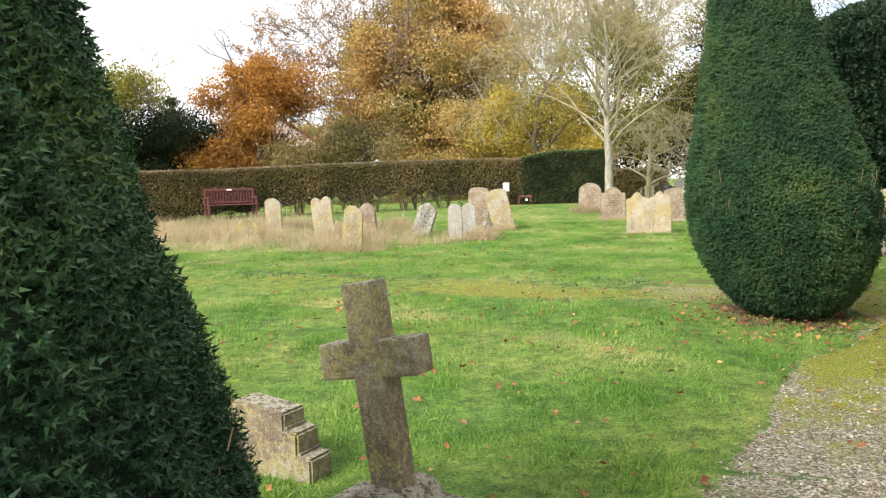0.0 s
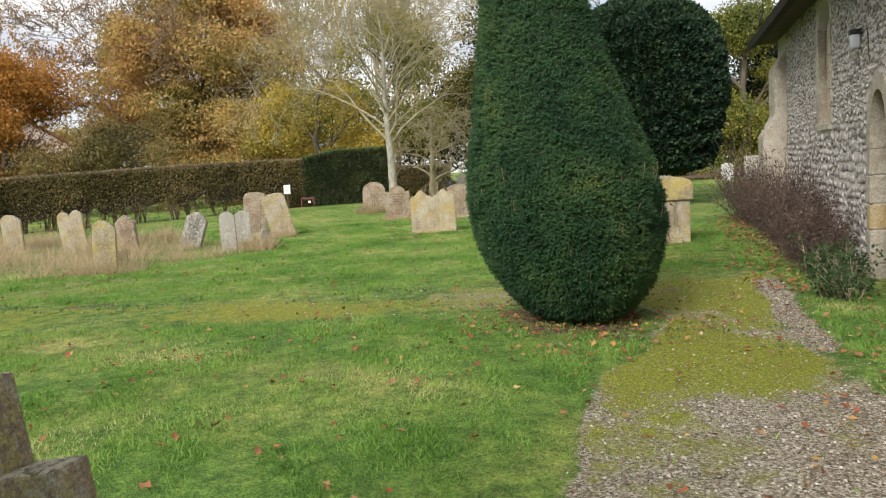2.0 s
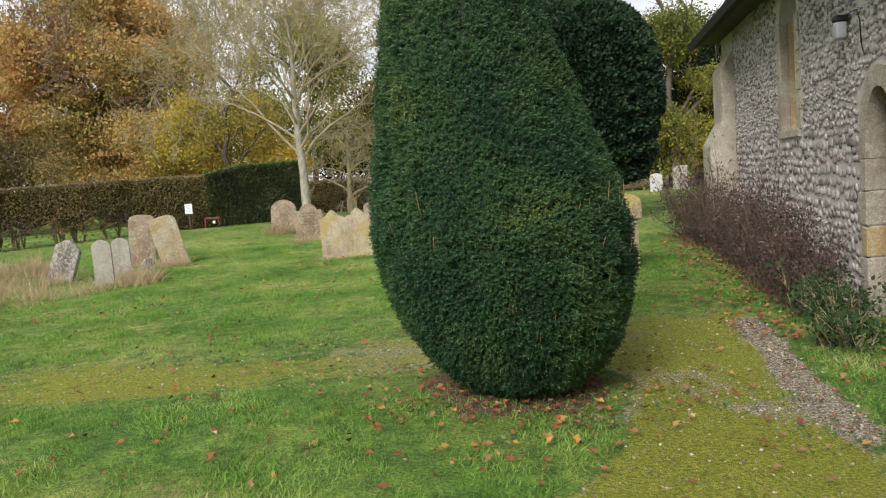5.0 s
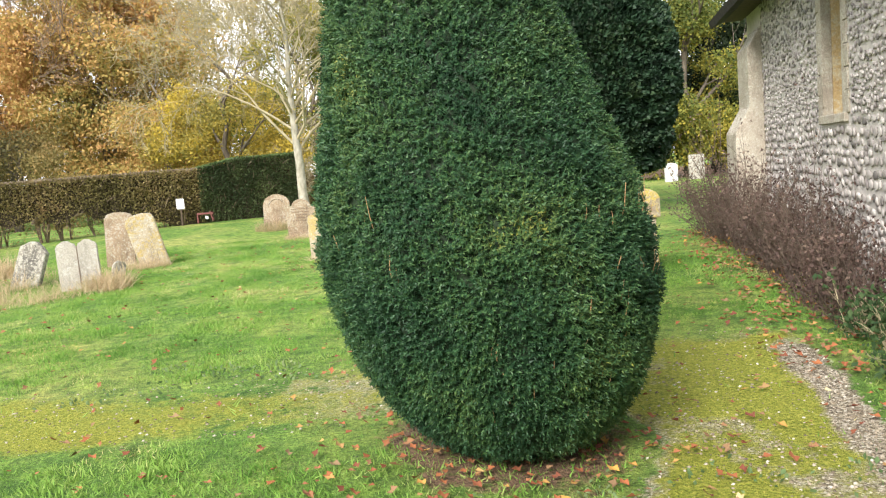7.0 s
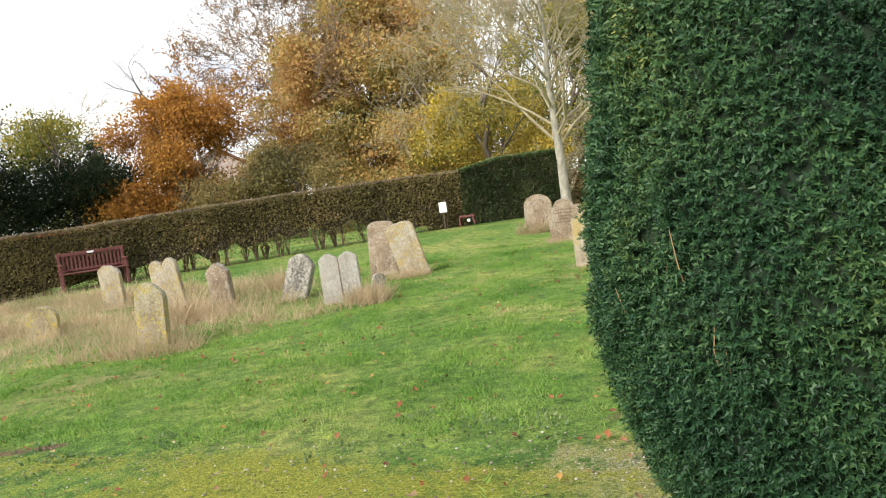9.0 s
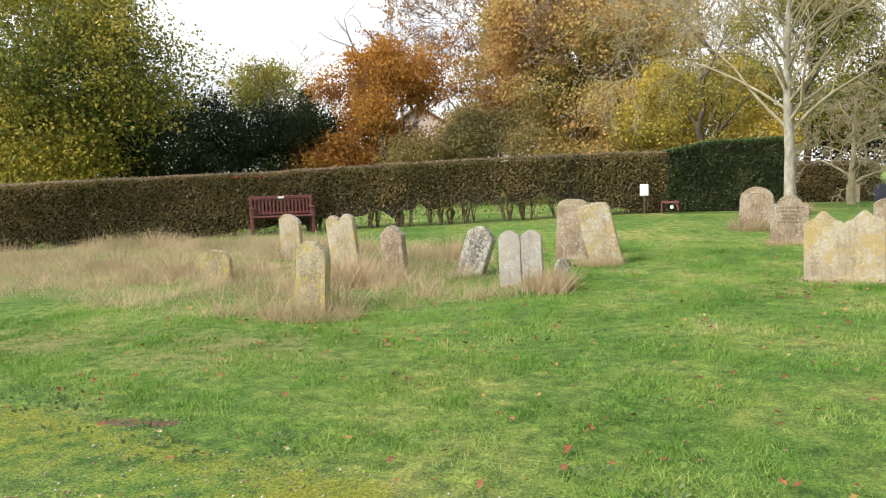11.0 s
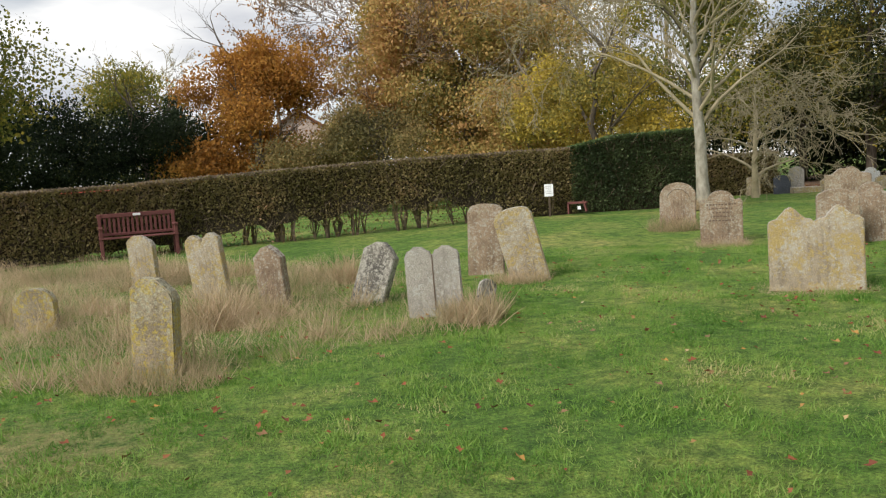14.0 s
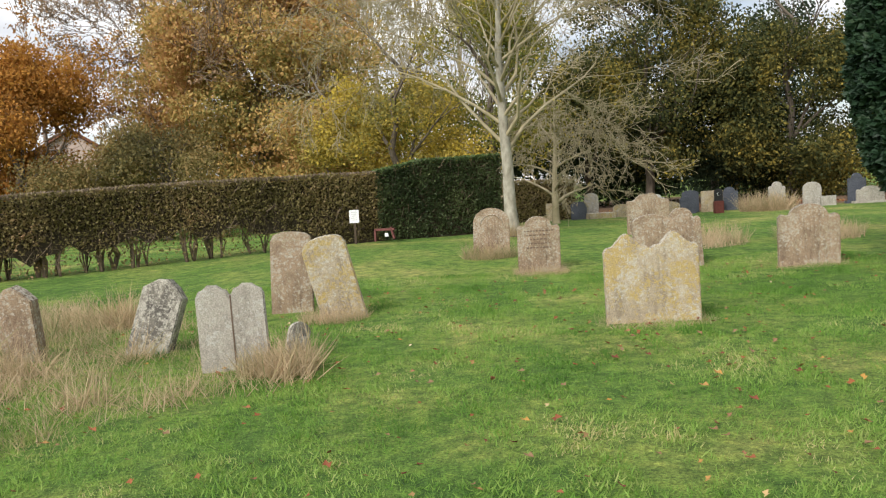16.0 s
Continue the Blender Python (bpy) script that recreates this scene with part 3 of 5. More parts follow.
def build_church():
    # y out of the wall in local axes: the wall lies at y from -0.7 to 0, seen from y > 0
    # the local y axis points along -normal for this angle, so p = -y
    w = thing("wall_church", "grey flint rubble church wall with dressed stone openings", "wall", kind="structure")
    w.matrix_world = WALL_M

    def hang(name, bm, m, label="", parent=None, smooth=False):
        return part(name, bm, m, parent or w, label, smooth)

    O = 1.0  # outward sign: local +y is the side of the churchyard
    bm = bmesh.new()
    d_l, d_r = DOOR[0] - DOOR[1], DOOR[0] + DOOR[1]
    w_l, w_r = WIN[0] - WIN[1], WIN[0] + WIN[1]
    for a, b, z0, z1 in ((-9, d_l, W_BOT, W_TOP), (d_r, w_l, W_BOT, W_TOP), (w_r, S_END, W_BOT, W_TOP), (w_l, w_r, W_BOT, WIN[2])):
        add_box(bm, (a + b) / 2, -0.35, (z0 + z1) / 2, b - a, 0.7, z1 - z0)
    # heads over the openings
    for cx, half, z0, spring, apex in (DOOR, WIN):
        top = arch(cx, half, spring, spring, apex)[1:-1]
        prism([(cx - half, W_TOP)] + [(cx - half, spring)] + top[1:-1] + [(cx + half, spring), (cx + half, W_TOP)], -0.7, 0, bm)
    hang("masonry", bm, M_MORTAR, "pale lime mortar")
    add_end = box(S_END - 0.35, -3.5, (W_BOT + W_TOP) / 2, 0.7, 5.6, W_TOP - W_BOT)
    hang("end_wall", add_end, M_MORTAR)
    # buttress with two set-offs
    prof = [(0, W_BOT), (0.40, W_BOT), (0.40, 1.75), (0.20, 2.1), (0.20, 2.92), (0.0, 3.22)]
    bm = bmesh.new()
    a = [bm.verts.new((6.1, y, z)) for y, z in prof]
    b = [bm.verts.new((6.95, y, z)) for y, z in prof]
    bm.faces.new(a); bm.faces.new(b[::-1])
    for i in range(len(prof)):
        j = (i + 1) % len(prof)
        bm.faces.new((a[i], b[i], b[j], a[j]))
    bmesh.ops.recalc_face_normals(bm, faces=bm.faces)
    bmesh.ops.bevel(bm, geom=list(bm.edges), offset=0.015, segments=1, affect="EDGES")
    hang("buttress", bm, S_DRESS, "pale dressed stone buttress with sloped set-offs")
    # quoins on the buttress
    for k in range(9):
        z = 0.3 + k * 0.3
        y = 0.40 if z < 1.7 else 0.20
        if 1.7 < z < 2.1 or z > 2.85:
            continue
        ww = 0.34 if k % 2 else 0.22
        hang("quoin", box(6.1 + ww / 2 - 0.006, y - 0.07, z, ww, 0.155, 0.27, bevel=0.012), S_DRESS)
    # roof: sloping slab with a deep dark eave, and the underside boards
    bm = bmesh.new()
    prism([(0.46, 3.42), (0.50, 3.52), (-3.6, 7.6), (-3.6, 7.35), (-0.1, 3.66)], -9, 7.6, bm)
    bmesh.ops.transform(bm, matrix=Matrix(((0, 1, 0, 0), (1, 0, 0, 0), (0, 0, 1, 0), (0, 0, 0, 1))), verts=bm.verts)
    bmesh.ops.recalc_face_normals(bm, faces=bm.faces)
    hang("roof", bm, M_ROOF, "dark tiled roof with a deep eave")
    hang("eave_board", box(-0.7, 0.22, 3.52, 16.5, 0.44, 0.05), M_OAK)
    # window: splayed jambs, sill, ochre inner reveal, mullion, glass
    cx, half, z0, spring, apex = WIN
    win = part("window", prism(arch(cx, half - 0.16, z0 + 0.05, spring, apex - 0.14), -0.34, -0.32), M_GLASS_DARK, w, "narrow pointed leaded window")
    for sg, m in ((1, S_DRESS), (-1, S_DRESS)):
        bm = bmesh.new()
        x0 = cx + sg * half
        pts = [(x0, -0.08), (x0 - sg * 0.08, -0.08), (x0 - sg * 0.19, -0.3), (x0, -0.3)]
        va = [bm.verts.new((x, y, z0)) for x, y in pts]
        vb = [bm.verts.new((x, y, spring + 0.02)) for x, y in pts]
        bm.faces.new(va); bm.faces.new(vb[::-1])
        for i in range(4):
            bm.faces.new((va[i], vb[i], vb[(i + 1) % 4], va[(i + 1) % 4]))
        bmesh.ops.recalc_face_normals(bm, faces=bm.faces)
        part("jamb", bm, S_OCHRE if sg > 0 else S_DRESS, win, "ochre-stained jamb stone" if sg > 0 else "")
        part("outer_jamb", box(x0 - sg * 0.035, -0.03, (z0 + spring) / 2 + 0.01, 0.07, 0.10, spring - z0, bevel=0.008), S_DRESS, win)
    for k in range(6):
        z = z0 + 0.02 + k * 0.215
        part("jamb_stone", box(cx + half + 0.05, 0.0, z + 0.105, 0.13 + 0.05 * (k % 2), 0.035, 0.205, bevel=0.006), S_DRESS, win)
        part("jamb_stone", box(cx - half - 0.04, 0.0, z + 0.105, 0.10 + 0.05 * ((k + 1) % 2), 0.035, 0.205, bevel=0.006), S_DRESS, win)
    part("sill", box(cx, -0.12, z0 - 0.02, 2 * half + 0.1, 0.32, 0.09, bevel=0.012), S_DRESS, win)
    part("mullion", box(cx, -0.30, (z0 + spring) / 2 + 0.1, 0.06, 0.06, spring - z0 + 0.25, bevel=0.012), S_DRESS, win)
    # pointed doorway: arch stones, reveal, old oak door
    cx, half, z0, spring, apex = DOOR
    door = part("door", prism(arch(cx, half, z0, spring, apex), -0.42, -0.36), M_OAK, w, "dark old oak plank door, closed")
    for k in range(5):
        part("plank", box(cx - half + 0.07 + k * 0.136, -0.352, 0.68, 0.125, 0.02, 1.5, bevel=0.005), M_OAK, door)
    hs = [(-0.1, 0.34), (0.24, 0.36), (0.60, 0.27), (0.87, 0.30), (1.17, 0.28)]
    for sg in (1, -1):
        for k, (zz, hh) in enumerate(hs):
            dw = 0.14 + 0.05 * (k % 2)
            part("jamb_stone", box(cx + sg * (half + dw / 2 - 0.012), -0.16, zz + hh / 2, dw, 0.38, hh - 0.012, bevel=0.012), S_OCHRE if sg > 0 and k == 2 else S_DRESS, door)
    ring_in, ring_out = arch(cx, half - 0.012, spring, spring, apex)[1:-1], arch(cx, half + 0.15, spring, spring, apex + 0.17)[1:-1]
    n = len(ring_in)
    for i in range(0, n - 1, 2):
        j = min(i + 2, n - 1)
        idx = list(range(i, j + 1))
        poly = [ring_in[q] for q in idx] + [ring_out[q] for q in idx[::-1]]
        part("arch_stone", prism(poly, -0.34, 0.03), S_DRESS, door)
    # the wall lamp with its cable
    lamp = thing("wall_lamp", "white frosted bulkhead lamp under a black bracket", "lamp")
    lamp.matrix_world = WALL_M @ pose(0.62, 0.0, 2.62) @ Matrix.Diagonal((0.75, 0.75, 0.75, 1))
    part("bracket", box(0, 0.08, 0.10, 0.16, 0.18, 0.07, bevel=0.015), M_BLACK, lamp)
    part("shade", box(0, 0.10, -0.04, 0.15, 0.13, 0.20, bevel=0.03), M_FROST, lamp, "frosted white lamp glass", True)
    cab = tubes("cable", [[((x, 0.035, z), 0.008) for x, z in ((0.0, 0.1), (-0.2, 0.14), (-0.42, 0.12), (-0.5, -0.05), (-0.52, -0.25), (-0.6, -0.4))]], M_BLACK)
    part("cable", cab, M_BLACK, lamp)
    return w


church = build_church()


# ---- topiary yews ----
def lathe(prof, lean=(0, 0), rings=40, seg=48, shrink=0.93, rough=0.05, seed=1):
    zs = np.linspace(prof[0][0], prof[-1][0], rings)
    rs = np.interp(zs, [a for a, _ in prof], [b for _, b in prof]) * shrink
    a = np.linspace(0, 2 * np.pi, seg, endpoint=False)
    A, Z = np.meshgrid(a, zs)
    R = rs[:, None] * (1 + rough * fbm(A * 2.0, Z * 2.4, seed))
    v = np.stack([R * np.cos(A) + lean[0] * Z, R * np.sin(A) + lean[1] * Z, Z], 2).reshape(-1, 3)
    i = np.arange(rings - 1)[:, None] * seg
    j, j2 = np.arange(seg)[None], (np.arange(seg)[None] + 1) % seg
    return v, np.stack([i + j, i + j2, i + seg + j2, i + seg + j], 2).reshape(-1, 4)


def clipped_yew(label, at, prof, lean, count, size, needles, template, seed, rough=0.05, twigs=0):
    t = thing("topiary_yew", label, "tree", (at[0], at[1], gz(*at)), group="clipped yews")
    # solid dark core that stands in for shade behind the needles
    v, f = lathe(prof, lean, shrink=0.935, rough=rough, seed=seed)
    part("shade_core", raw_mesh("shade_core", v, f, M_YEW_SHADE, True), None, t)
    zs = np.linspace(prof[0][0], prof[-1][0], 300)
    rs = np.interp(zs, [a for a, _ in prof], [b for _, b in prof])
    wgt = rs + 0.04
    z = rng.choice(zs, count, p=wgt / wgt.sum()) + rng.uniform(-0.01, 0.01, count)
    a = rng.uniform(0, 2 * np.pi, count)
    r0 = np.interp(z, zs, rs)
    slope = np.interp(z, zs, np.gradient(rs, zs))
    lump = 1 + rough * fbm(a * 2.0, z * 2.4, seed) + 0.028 * fbm(a * 11, z * 13, seed + 1) + 0.03 * fbm(a * 24, z * 19, seed + 2, 2)
    r = r0 * lump * 0.995 - rng.exponential(0.022, count)
    n = np.stack([np.cos(a), np.sin(a), -np.clip(slope, -2.0, 2.0)], 1)
    n /= np.linalg.norm(n, axis=1, keepdims=True)
    p = np.stack([r * np.cos(a) + lean[0] * z, r * np.sin(a) + lean[1] * z, z], 1)
    ways = n + rng.normal(0, 0.62, (count, 3)) + np.array([0, 0, 0.2])
    s = size * rng.uniform(0.6, 1.35, count)
    part("crown", scatter("crown", *template, p - n * s[:, None] * 0.45, ways, s, needles), None, t)
    foot = [((0, 0, -0.1), 0.14), ((0, 0, 0.35), 0.11)]
    part("trunk", tubes("trunk", [foot], M_BARK), None, t)
    if twigs:
        k = rng.integers(0, count, twigs)
        low = k[z[k] < 1.3]
        low = low[fbm(a[low] * 5, z[low] * 2, 83) > -0.12]
        ch = [[(p[i] - 0.01 * n[i], 0.0032), (p[i] + 0.006 * n[i] + [0, 0, 0.05], 0.0026), (p[i] + 0.008 * n[i] + [rng.normal(0, 0.02), 0, rng.uniform(0.08, 0.16)], 0.0015)] for i in low]
        tagged(part("twig_work", tubes("twig_work", ch, M_TWIG_DRY), None, t, "bare tan twigs showing through"), kind="stuff")
    return t


YEW_PROF = [(0.03, 0.34), (0.12, 0.50), (0.28, 0.64), (0.55, 0.78), (0.85, 0.85), (1.15, 0.86), (1.5, 0.79), (1.9, 0.68), (2.4, 0.555), (2.9, 0.45), (3.5, 0.36), (4.0, 0.29), (4.3, 0.15), (4.4, 0.02)]
clipped_yew("tall clipped dark green yew cone on leaf litter", (0.66, 2.43), YEW_PROF, (-0.122, 0.0), 96000, 0.052, M_YEW, (SPRIG_V, SPRIG_F), 5, 0.02, 620)
YEW_NEAR = [(0.03, 0.5), (0.2, 0.78), (0.45, 0.9), (0.69, 0.92), (1.0, 0.84), (1.25, 0.77), (1.6, 0.67), (1.9, 0.59), (2.4, 0.46), (2.9, 0.32), (3.3, 0.16), (3.4, 0.02)]
clipped_yew("tapering clipped green yew beside old grave markers", (-3.23, -4.23), YEW_NEAR, (0, 0), 80000, 0.052, M_YEW, (SPRIG_V, SPRIG_F), 9, 0.03, 40)
YEW_FAR = [(0.75, 0.9), (0.95, 1.55), (1.5, 1.85), (2.5, 1.95), (3.6, 1.95), (4.2, 1.8), (4.7, 1.45), (5.0, 0.95), (5.2, 0.1)]
LEAF2 = (LEAF_V, LEAF_F)
clipped_yew("large rounded blackish-green clipped yew", (6.3, 14.9), YEW_FAR, (0, 0), 42000, 0.12, M_YEW_DARK, LEAF2, 13, 0.05)


# ---- trees ----
def branches(start, way, length, radius, depth, spread, rnd, out, tips, droop=0.0, upright=0.25, kids=(3, 5)):
    """Grows one limb and its side limbs into out."""
    n = 5
    p, d = np.array(start, float), np.array(way, float)
    d /= np.linalg.norm(d)
    ch = [(p.copy(), radius)]
    for i in range(n):
        d = d + rnd.normal(0, 0.145, 3) + np.array([0, 0, upright * 0.15 - droop * 0.12 * i])
        d /= np.linalg.norm(d)
        p = p + d * length / n
        ch.append((p.copy(), radius * (1 - 0.8 * (i + 1) / n)))
        if depth > 0 and i >= 1:
            for _ in range(rnd.integers(kids[0], kids[1] + 1) if i < n - 1 else kids[1]):
                q = rnd.normal(0, 1, 3)
                q -= q.dot(d) * d
                q /= np.linalg.norm(q)
                w = d + q * spread * rnd.uniform(0.6, 1.3)
                if rnd.random() < 0.62:
                    branches(p, w, length * rnd.uniform(0.42, 0.66), radius * (1 - 0.75 * (i + 1) / n) * 0.6 + 0.002, depth - 1, spread, rnd, out, tips, droop, upright, kids)
    out.append(ch)
    tips.append((p.copy(), depth))


def crown_leaves(name, lobes, count, size, material, rnd, hollow=0.3, flat=0.9):
    """Leaves gathered in clumps over the outer part of several lobes."""
    pts = []
    tot = sum(l[3] ** 2 for l in lobes)
    for cx, cy, cz, r in lobes:
        k = max(12, int(count * r * r / tot / 12))
        d = rnd.normal(0, 1, (k, 3)); d /= np.linalg.norm(d, axis=1, keepdims=True)
        rad = r * rnd.uniform(hollow, 1.05, k) ** 0.7 * (1 + 0.35 * fbm(d[:, 0] * 4, d[:, 2] * 4, int(abs(cx * 10)) + 3))
        c = np.array([cx, cy, cz]) + d * rad[:, None] * [1, 1, flat]
        m = 12
        spread = 0.11 * r + 0.11
        q = c[:, None, :] + rnd.normal(0, 1, (k, m, 3)) * spread * np.array([1.15, 1.15, 0.4])
        pts.append(q.reshape(-1, 3))
    p = np.concatenate(pts)
    ways = rnd.normal(0, 1, p.shape) + [0, 0, 0.3]
    s = size * rnd.uniform(0.6, 1.4, len(p))
    return scatter(name, LEAF_V, LEAF_F, p, ways, s, material)


def leafy_tree(label, at, height, lobes, leaves, size, count, seed, bark=None, trunk_r=0.22, twig=None, limbs=7, depth=2):
    rnd = np.random.default_rng(seed)
    z = gz(*at)
    t = thing("tree", label, "tree", (at[0], at[1], z))
    out, tips = [], []
    top = height * 0.72
    ch = [((rnd.normal(0, 0.04) * k, rnd.normal(0, 0.04) * k, top * k / 6 - (0.2 if k == 0 else 0)), trunk_r * (1 - 0.12 * k)) for k in range(7)]
    out.append(ch)
    for k in range(limbs):
        p = ch[2 + k % 5][0]
        a = k * 2.4 + rnd.uniform(-0.4, 0.4)
        branches(p, (math.cos(a), math.sin(a), 0.9), height * rnd.uniform(0.3, 0.45), trunk_r * 0.4, depth, 0.8, rnd, out, tips, kids=(1, 2))
    part("trunk", tubes("trunk", out, bark or M_BARK), None, t)
    part("crown", crown_leaves("crown", lobes, int(count * 1.15), size * 0.88, leaves, rnd), None, t)
    return t


def lobes_of(rnd, n, w, z0, z1, r, deep=0.7):
    """Lobes that fill an egg-shaped crown of half width w between z0 and z1."""
    res = []
    for _ in range(n):
        u = rnd.uniform(0, 1)
        z = z0 + (z1 - z0) * u
        half = w * math.sqrt(max(0.05, 1 - (2 * u - 0.9) ** 2 * 0.85))
        a, q = rnd.uniform(0, 6.283), math.sqrt(rnd.uniform(0.15, 1))
        res.append((half * q * math.cos(a), deep * half * q * math.sin(a), z, r * rnd.uniform(0.45, 1.35)))
    return res


def bare_tree(label, at, way, height, radius, seed, bark, twigs, depth=3, spread=0.7, droop=0.0, leaves=None, leaf_n=0, limbs=9, first=0.3, limb_len=0.42, leaf_size=0.06, upright=0.25, kids=(1, 2), thick=0.5):
    rnd = np.random.default_rng(seed)
    t = thing("tree", label, "tree", (at[0], at[1], gz(*at)))
    d = np.array(way, float)
    ch, p = [], np.array([0, 0, -0.15])
    n = 9
    for k in range(n + 1):
        ch.append((p.copy(), radius * (1.25 if k == 0 else 1) * (1 - 0.88 * k / n)))
        p = p + d * height / n + rnd.normal(0, 0.012 * height / n * 3, 3) * [1, 1, 0]
    out, tips = [], []
    for k in range(limbs):
        u = first + (1 - first) * 0.85 * k / limbs
        i = int(u * n)
        q = ch[i][0] * (1 - (u * n - i)) + ch[min(i + 1, n)][0] * (u * n - i)
        a = k * 2.4 + rnd.uniform(-0.5, 0.5)
        branches(q, (math.cos(a) * spread * 1.3, math.sin(a) * spread * 1.3, 0.85), height * limb_len * (1.15 - 0.6 * u) * rnd.uniform(0.8, 1.2), ch[i][1] * thick, depth, spread, rnd, out, tips, droop, upright, kids)
    fine = at[1] * 0.00026
    out = [[(q, max(r, fine)) for q, r in c] for c in out]
    part("trunk", tubes("trunk", [ch], bark, 10), None, t)
    tagged(part("limb_work", tubes("limb_work", out, twigs), None, t), kind="stuff")
    if leaf_n:
        tp = np.array([c[0] for c in tips])
        c = tp[rnd.integers(0, len(tp), leaf_n)] + rnd.normal(0, 0.10, (leaf_n, 3))
        part("crown", scatter("crown", LEAF_V, LEAF_F, c, rnd.normal(0, 1, (leaf_n, 3)), leaf_size * rnd.uniform(0.6, 1.4, leaf_n), leaves), None, t, "sparse remaining leaves")
    return t


R1 = np.random.default_rng(21)
bare_tree("pale-barked leafless tree beside headstones", (0.45, 22.4), (-0.035, 0, 1), 7.4, 0.155, 4, M_BARK_PALE, M_TWIG_PALE, 4, 0.78, 0.22, L_YELLOW, 5200, 30, 0.27, 0.47, 0.06, 0.22, (1, 2), 0.40)
bare_tree("small drooping bare tree by the hedge", (2.3, 27.0), (0.02, 0, 1), 3.3, 0.11, 8, M_TWIG_PALE, M_TWIG_PALE, 4, 0.95, 0.55, None, 0, 11, 0.22, 0.62)
leafy_tree("broad copper and olive autumn tree", (-9.2, 46), 14, lobes_of(R1, 120, 6.2, 1.2, 12.8, 1.45), L_COPPER, 0.19, 120000, 31, trunk_r=0.3, limbs=16, depth=3, bark=M_TWIG_MID)
leafy_tree("rounded orange autumn tree behind the hedge", (-18.6, 40), 9, [q for q in lobes_of(R1, 38, 4.2, 1.2, 7.8, 1.3) if not (1.0 < q[0] < 4.2 and 2.2 < q[2] < 5.2)], L_ORANGE, 0.16, 52000, 32)
bare_tree("half-bare tree with thin brown leaves", (-14.2, 50), (0, 0, 1), 13, 0.25, 33, M_TWIG_MID, M_TWIG_MID, 4, 0.75, 0.0, L_BROWN, 14000, 16, 0.2, 0.45, 0.15)
bare_tree("half-bare tree with thin orange leaves", (-19.8, 46), (0, 0, 1), 9.6, 0.2, 34, M_TWIG_MID, M_TWIG_MID, 3, 0.75, 0.0, L_ORANGE, 5000, 10, 0.2, 0.45, 0.15)
leafy_tree("bright yellow autumn tree behind the hedge", (-2.2, 36), 8, lobes_of(R1, 40, 3.4, 0.6, 5.4, 0.9), L_YELLOW, 0.13, 30000, 35, twig=M_TWIG_PALE)
leafy_tree("yellow-green thinning tree behind the hedge", (2.0, 40), 9, lobes_of(R1, 22, 3.6, 1.5, 9.0, 1.2), L_OLIVE, 0.14, 28000, 36)
leafy_tree("tawny olive tree beyond the hedge", (-5.0, 40), 7, lobes_of(R1, 19, 2.6, 0.8, 5.2, 1.1), L_COPPER, 0.15, 26250, 37)
leafy_tree("low tawny thicket behind the hedge", (-11.5, 37), 5, lobes_of(R1, 19, 4.2, 0.6, 3.8, 1.0), L_THICKET, 0.13, 28000, 38)
leafy_tree("big yellow and olive oak", (-33, 31), 12, lobes_of(R1, 70, 7.4, 1.4, 13.0, 2.0), L_OLIVE, 0.19, 90000, 39, trunk_r=0.35)
leafy_tree("dark evergreen thicket behind the hedge", (-31.5, 36), 8, lobes_of(R1, 36, 6.0, 0.6, 6.4, 1.5), L_DARK, 0.17, 52500, 40)
leafy_tree("dark evergreen holly clump", (-24.5, 40), 7, lobes_of(R1, 28, 3.4, 0.4, 5.4, 1.3), L_DARK, 0.15, 35000, 41)
leafy_tree("dark columnar conifer far behind the hedge", (-28.0, 49), 8, [(0, 0, 0.8 + 0.7 * k, 0.95 - 0.06 * k) for k in range(10)], L_DARK, 0.13, 15750, 42, trunk_r=0.15)
leafy_tree("distant yellow-green tree behind the thicket", (-33, 52), 10, lobes_of(R1, 19, 4.2, 2.0, 9.0, 1.5), L_OLIVE, 0.2, 21000, 43)
bare_tree("distant bare pale tree", (-40, 66), (0, 0, 1), 11.5, 0.2, 44, M_TWIG_PALE, M_TWIG_PALE, 3, 0.6, 0.0, None, 0, 9, 0.25, 0.42)
for k, (x, y, h) in enumerate(((-5.6, 60, 17), (-3.4, 62, 19), (-0.6, 58, 17), (2.2, 60, 18), (5.5, 62, 17))):
    bare_tree("tall slender bare tree far behind", (x, y), (0, 0, 1), h, 0.2, 50 + k, M_TWIG_PALE, M_TWIG_PALE, 3, 0.38, -0.1, L_YELLOW, 1500, 12, 0.22, 0.30, 0.16, 0.6)
leafy_tree("dense olive and yellow beech at the wood edge", (9.0, 40), 11, lobes_of(R1, 36, 4.6, 1.6, 10.0, 1.5), L_WOOD, 0.16, 52500, 60)
leafy_tree("dark understorey tree at the wood edge", (7.2, 44), 8, lobes_of(R1, 30, 5.0, 0.2, 6.0, 1.5), L_DARK, 0.16, 38500, 61)
leafy_tree("olive oak at the wood edge", (16.0, 41), 11, lobes_of(R1, 36, 4.8, 1.0, 7.6, 1.4), L_WOOD, 0.16, 52500, 62)
leafy_tree("dark holly at the wood edge", (14, 45), 7, lobes_of(R1, 30, 5.5, 0.2, 5.2, 1.4), L_DARK, 0.16, 38500, 63)
leafy_tree("green ivy-clad tree beyond the church", (15.5, 27), 10, lobes_of(R1, 33, 3.2, 0.8, 6.4, 1.0), L_OLIVE, 0.13, 45500, 64)
leafy_tree("dark green tree beyond the church", (19, 31), 11, lobes_of(R1, 33, 4.5, 0.3, 6.8, 1.3), L_DARK, 0.16, 42000, 65)
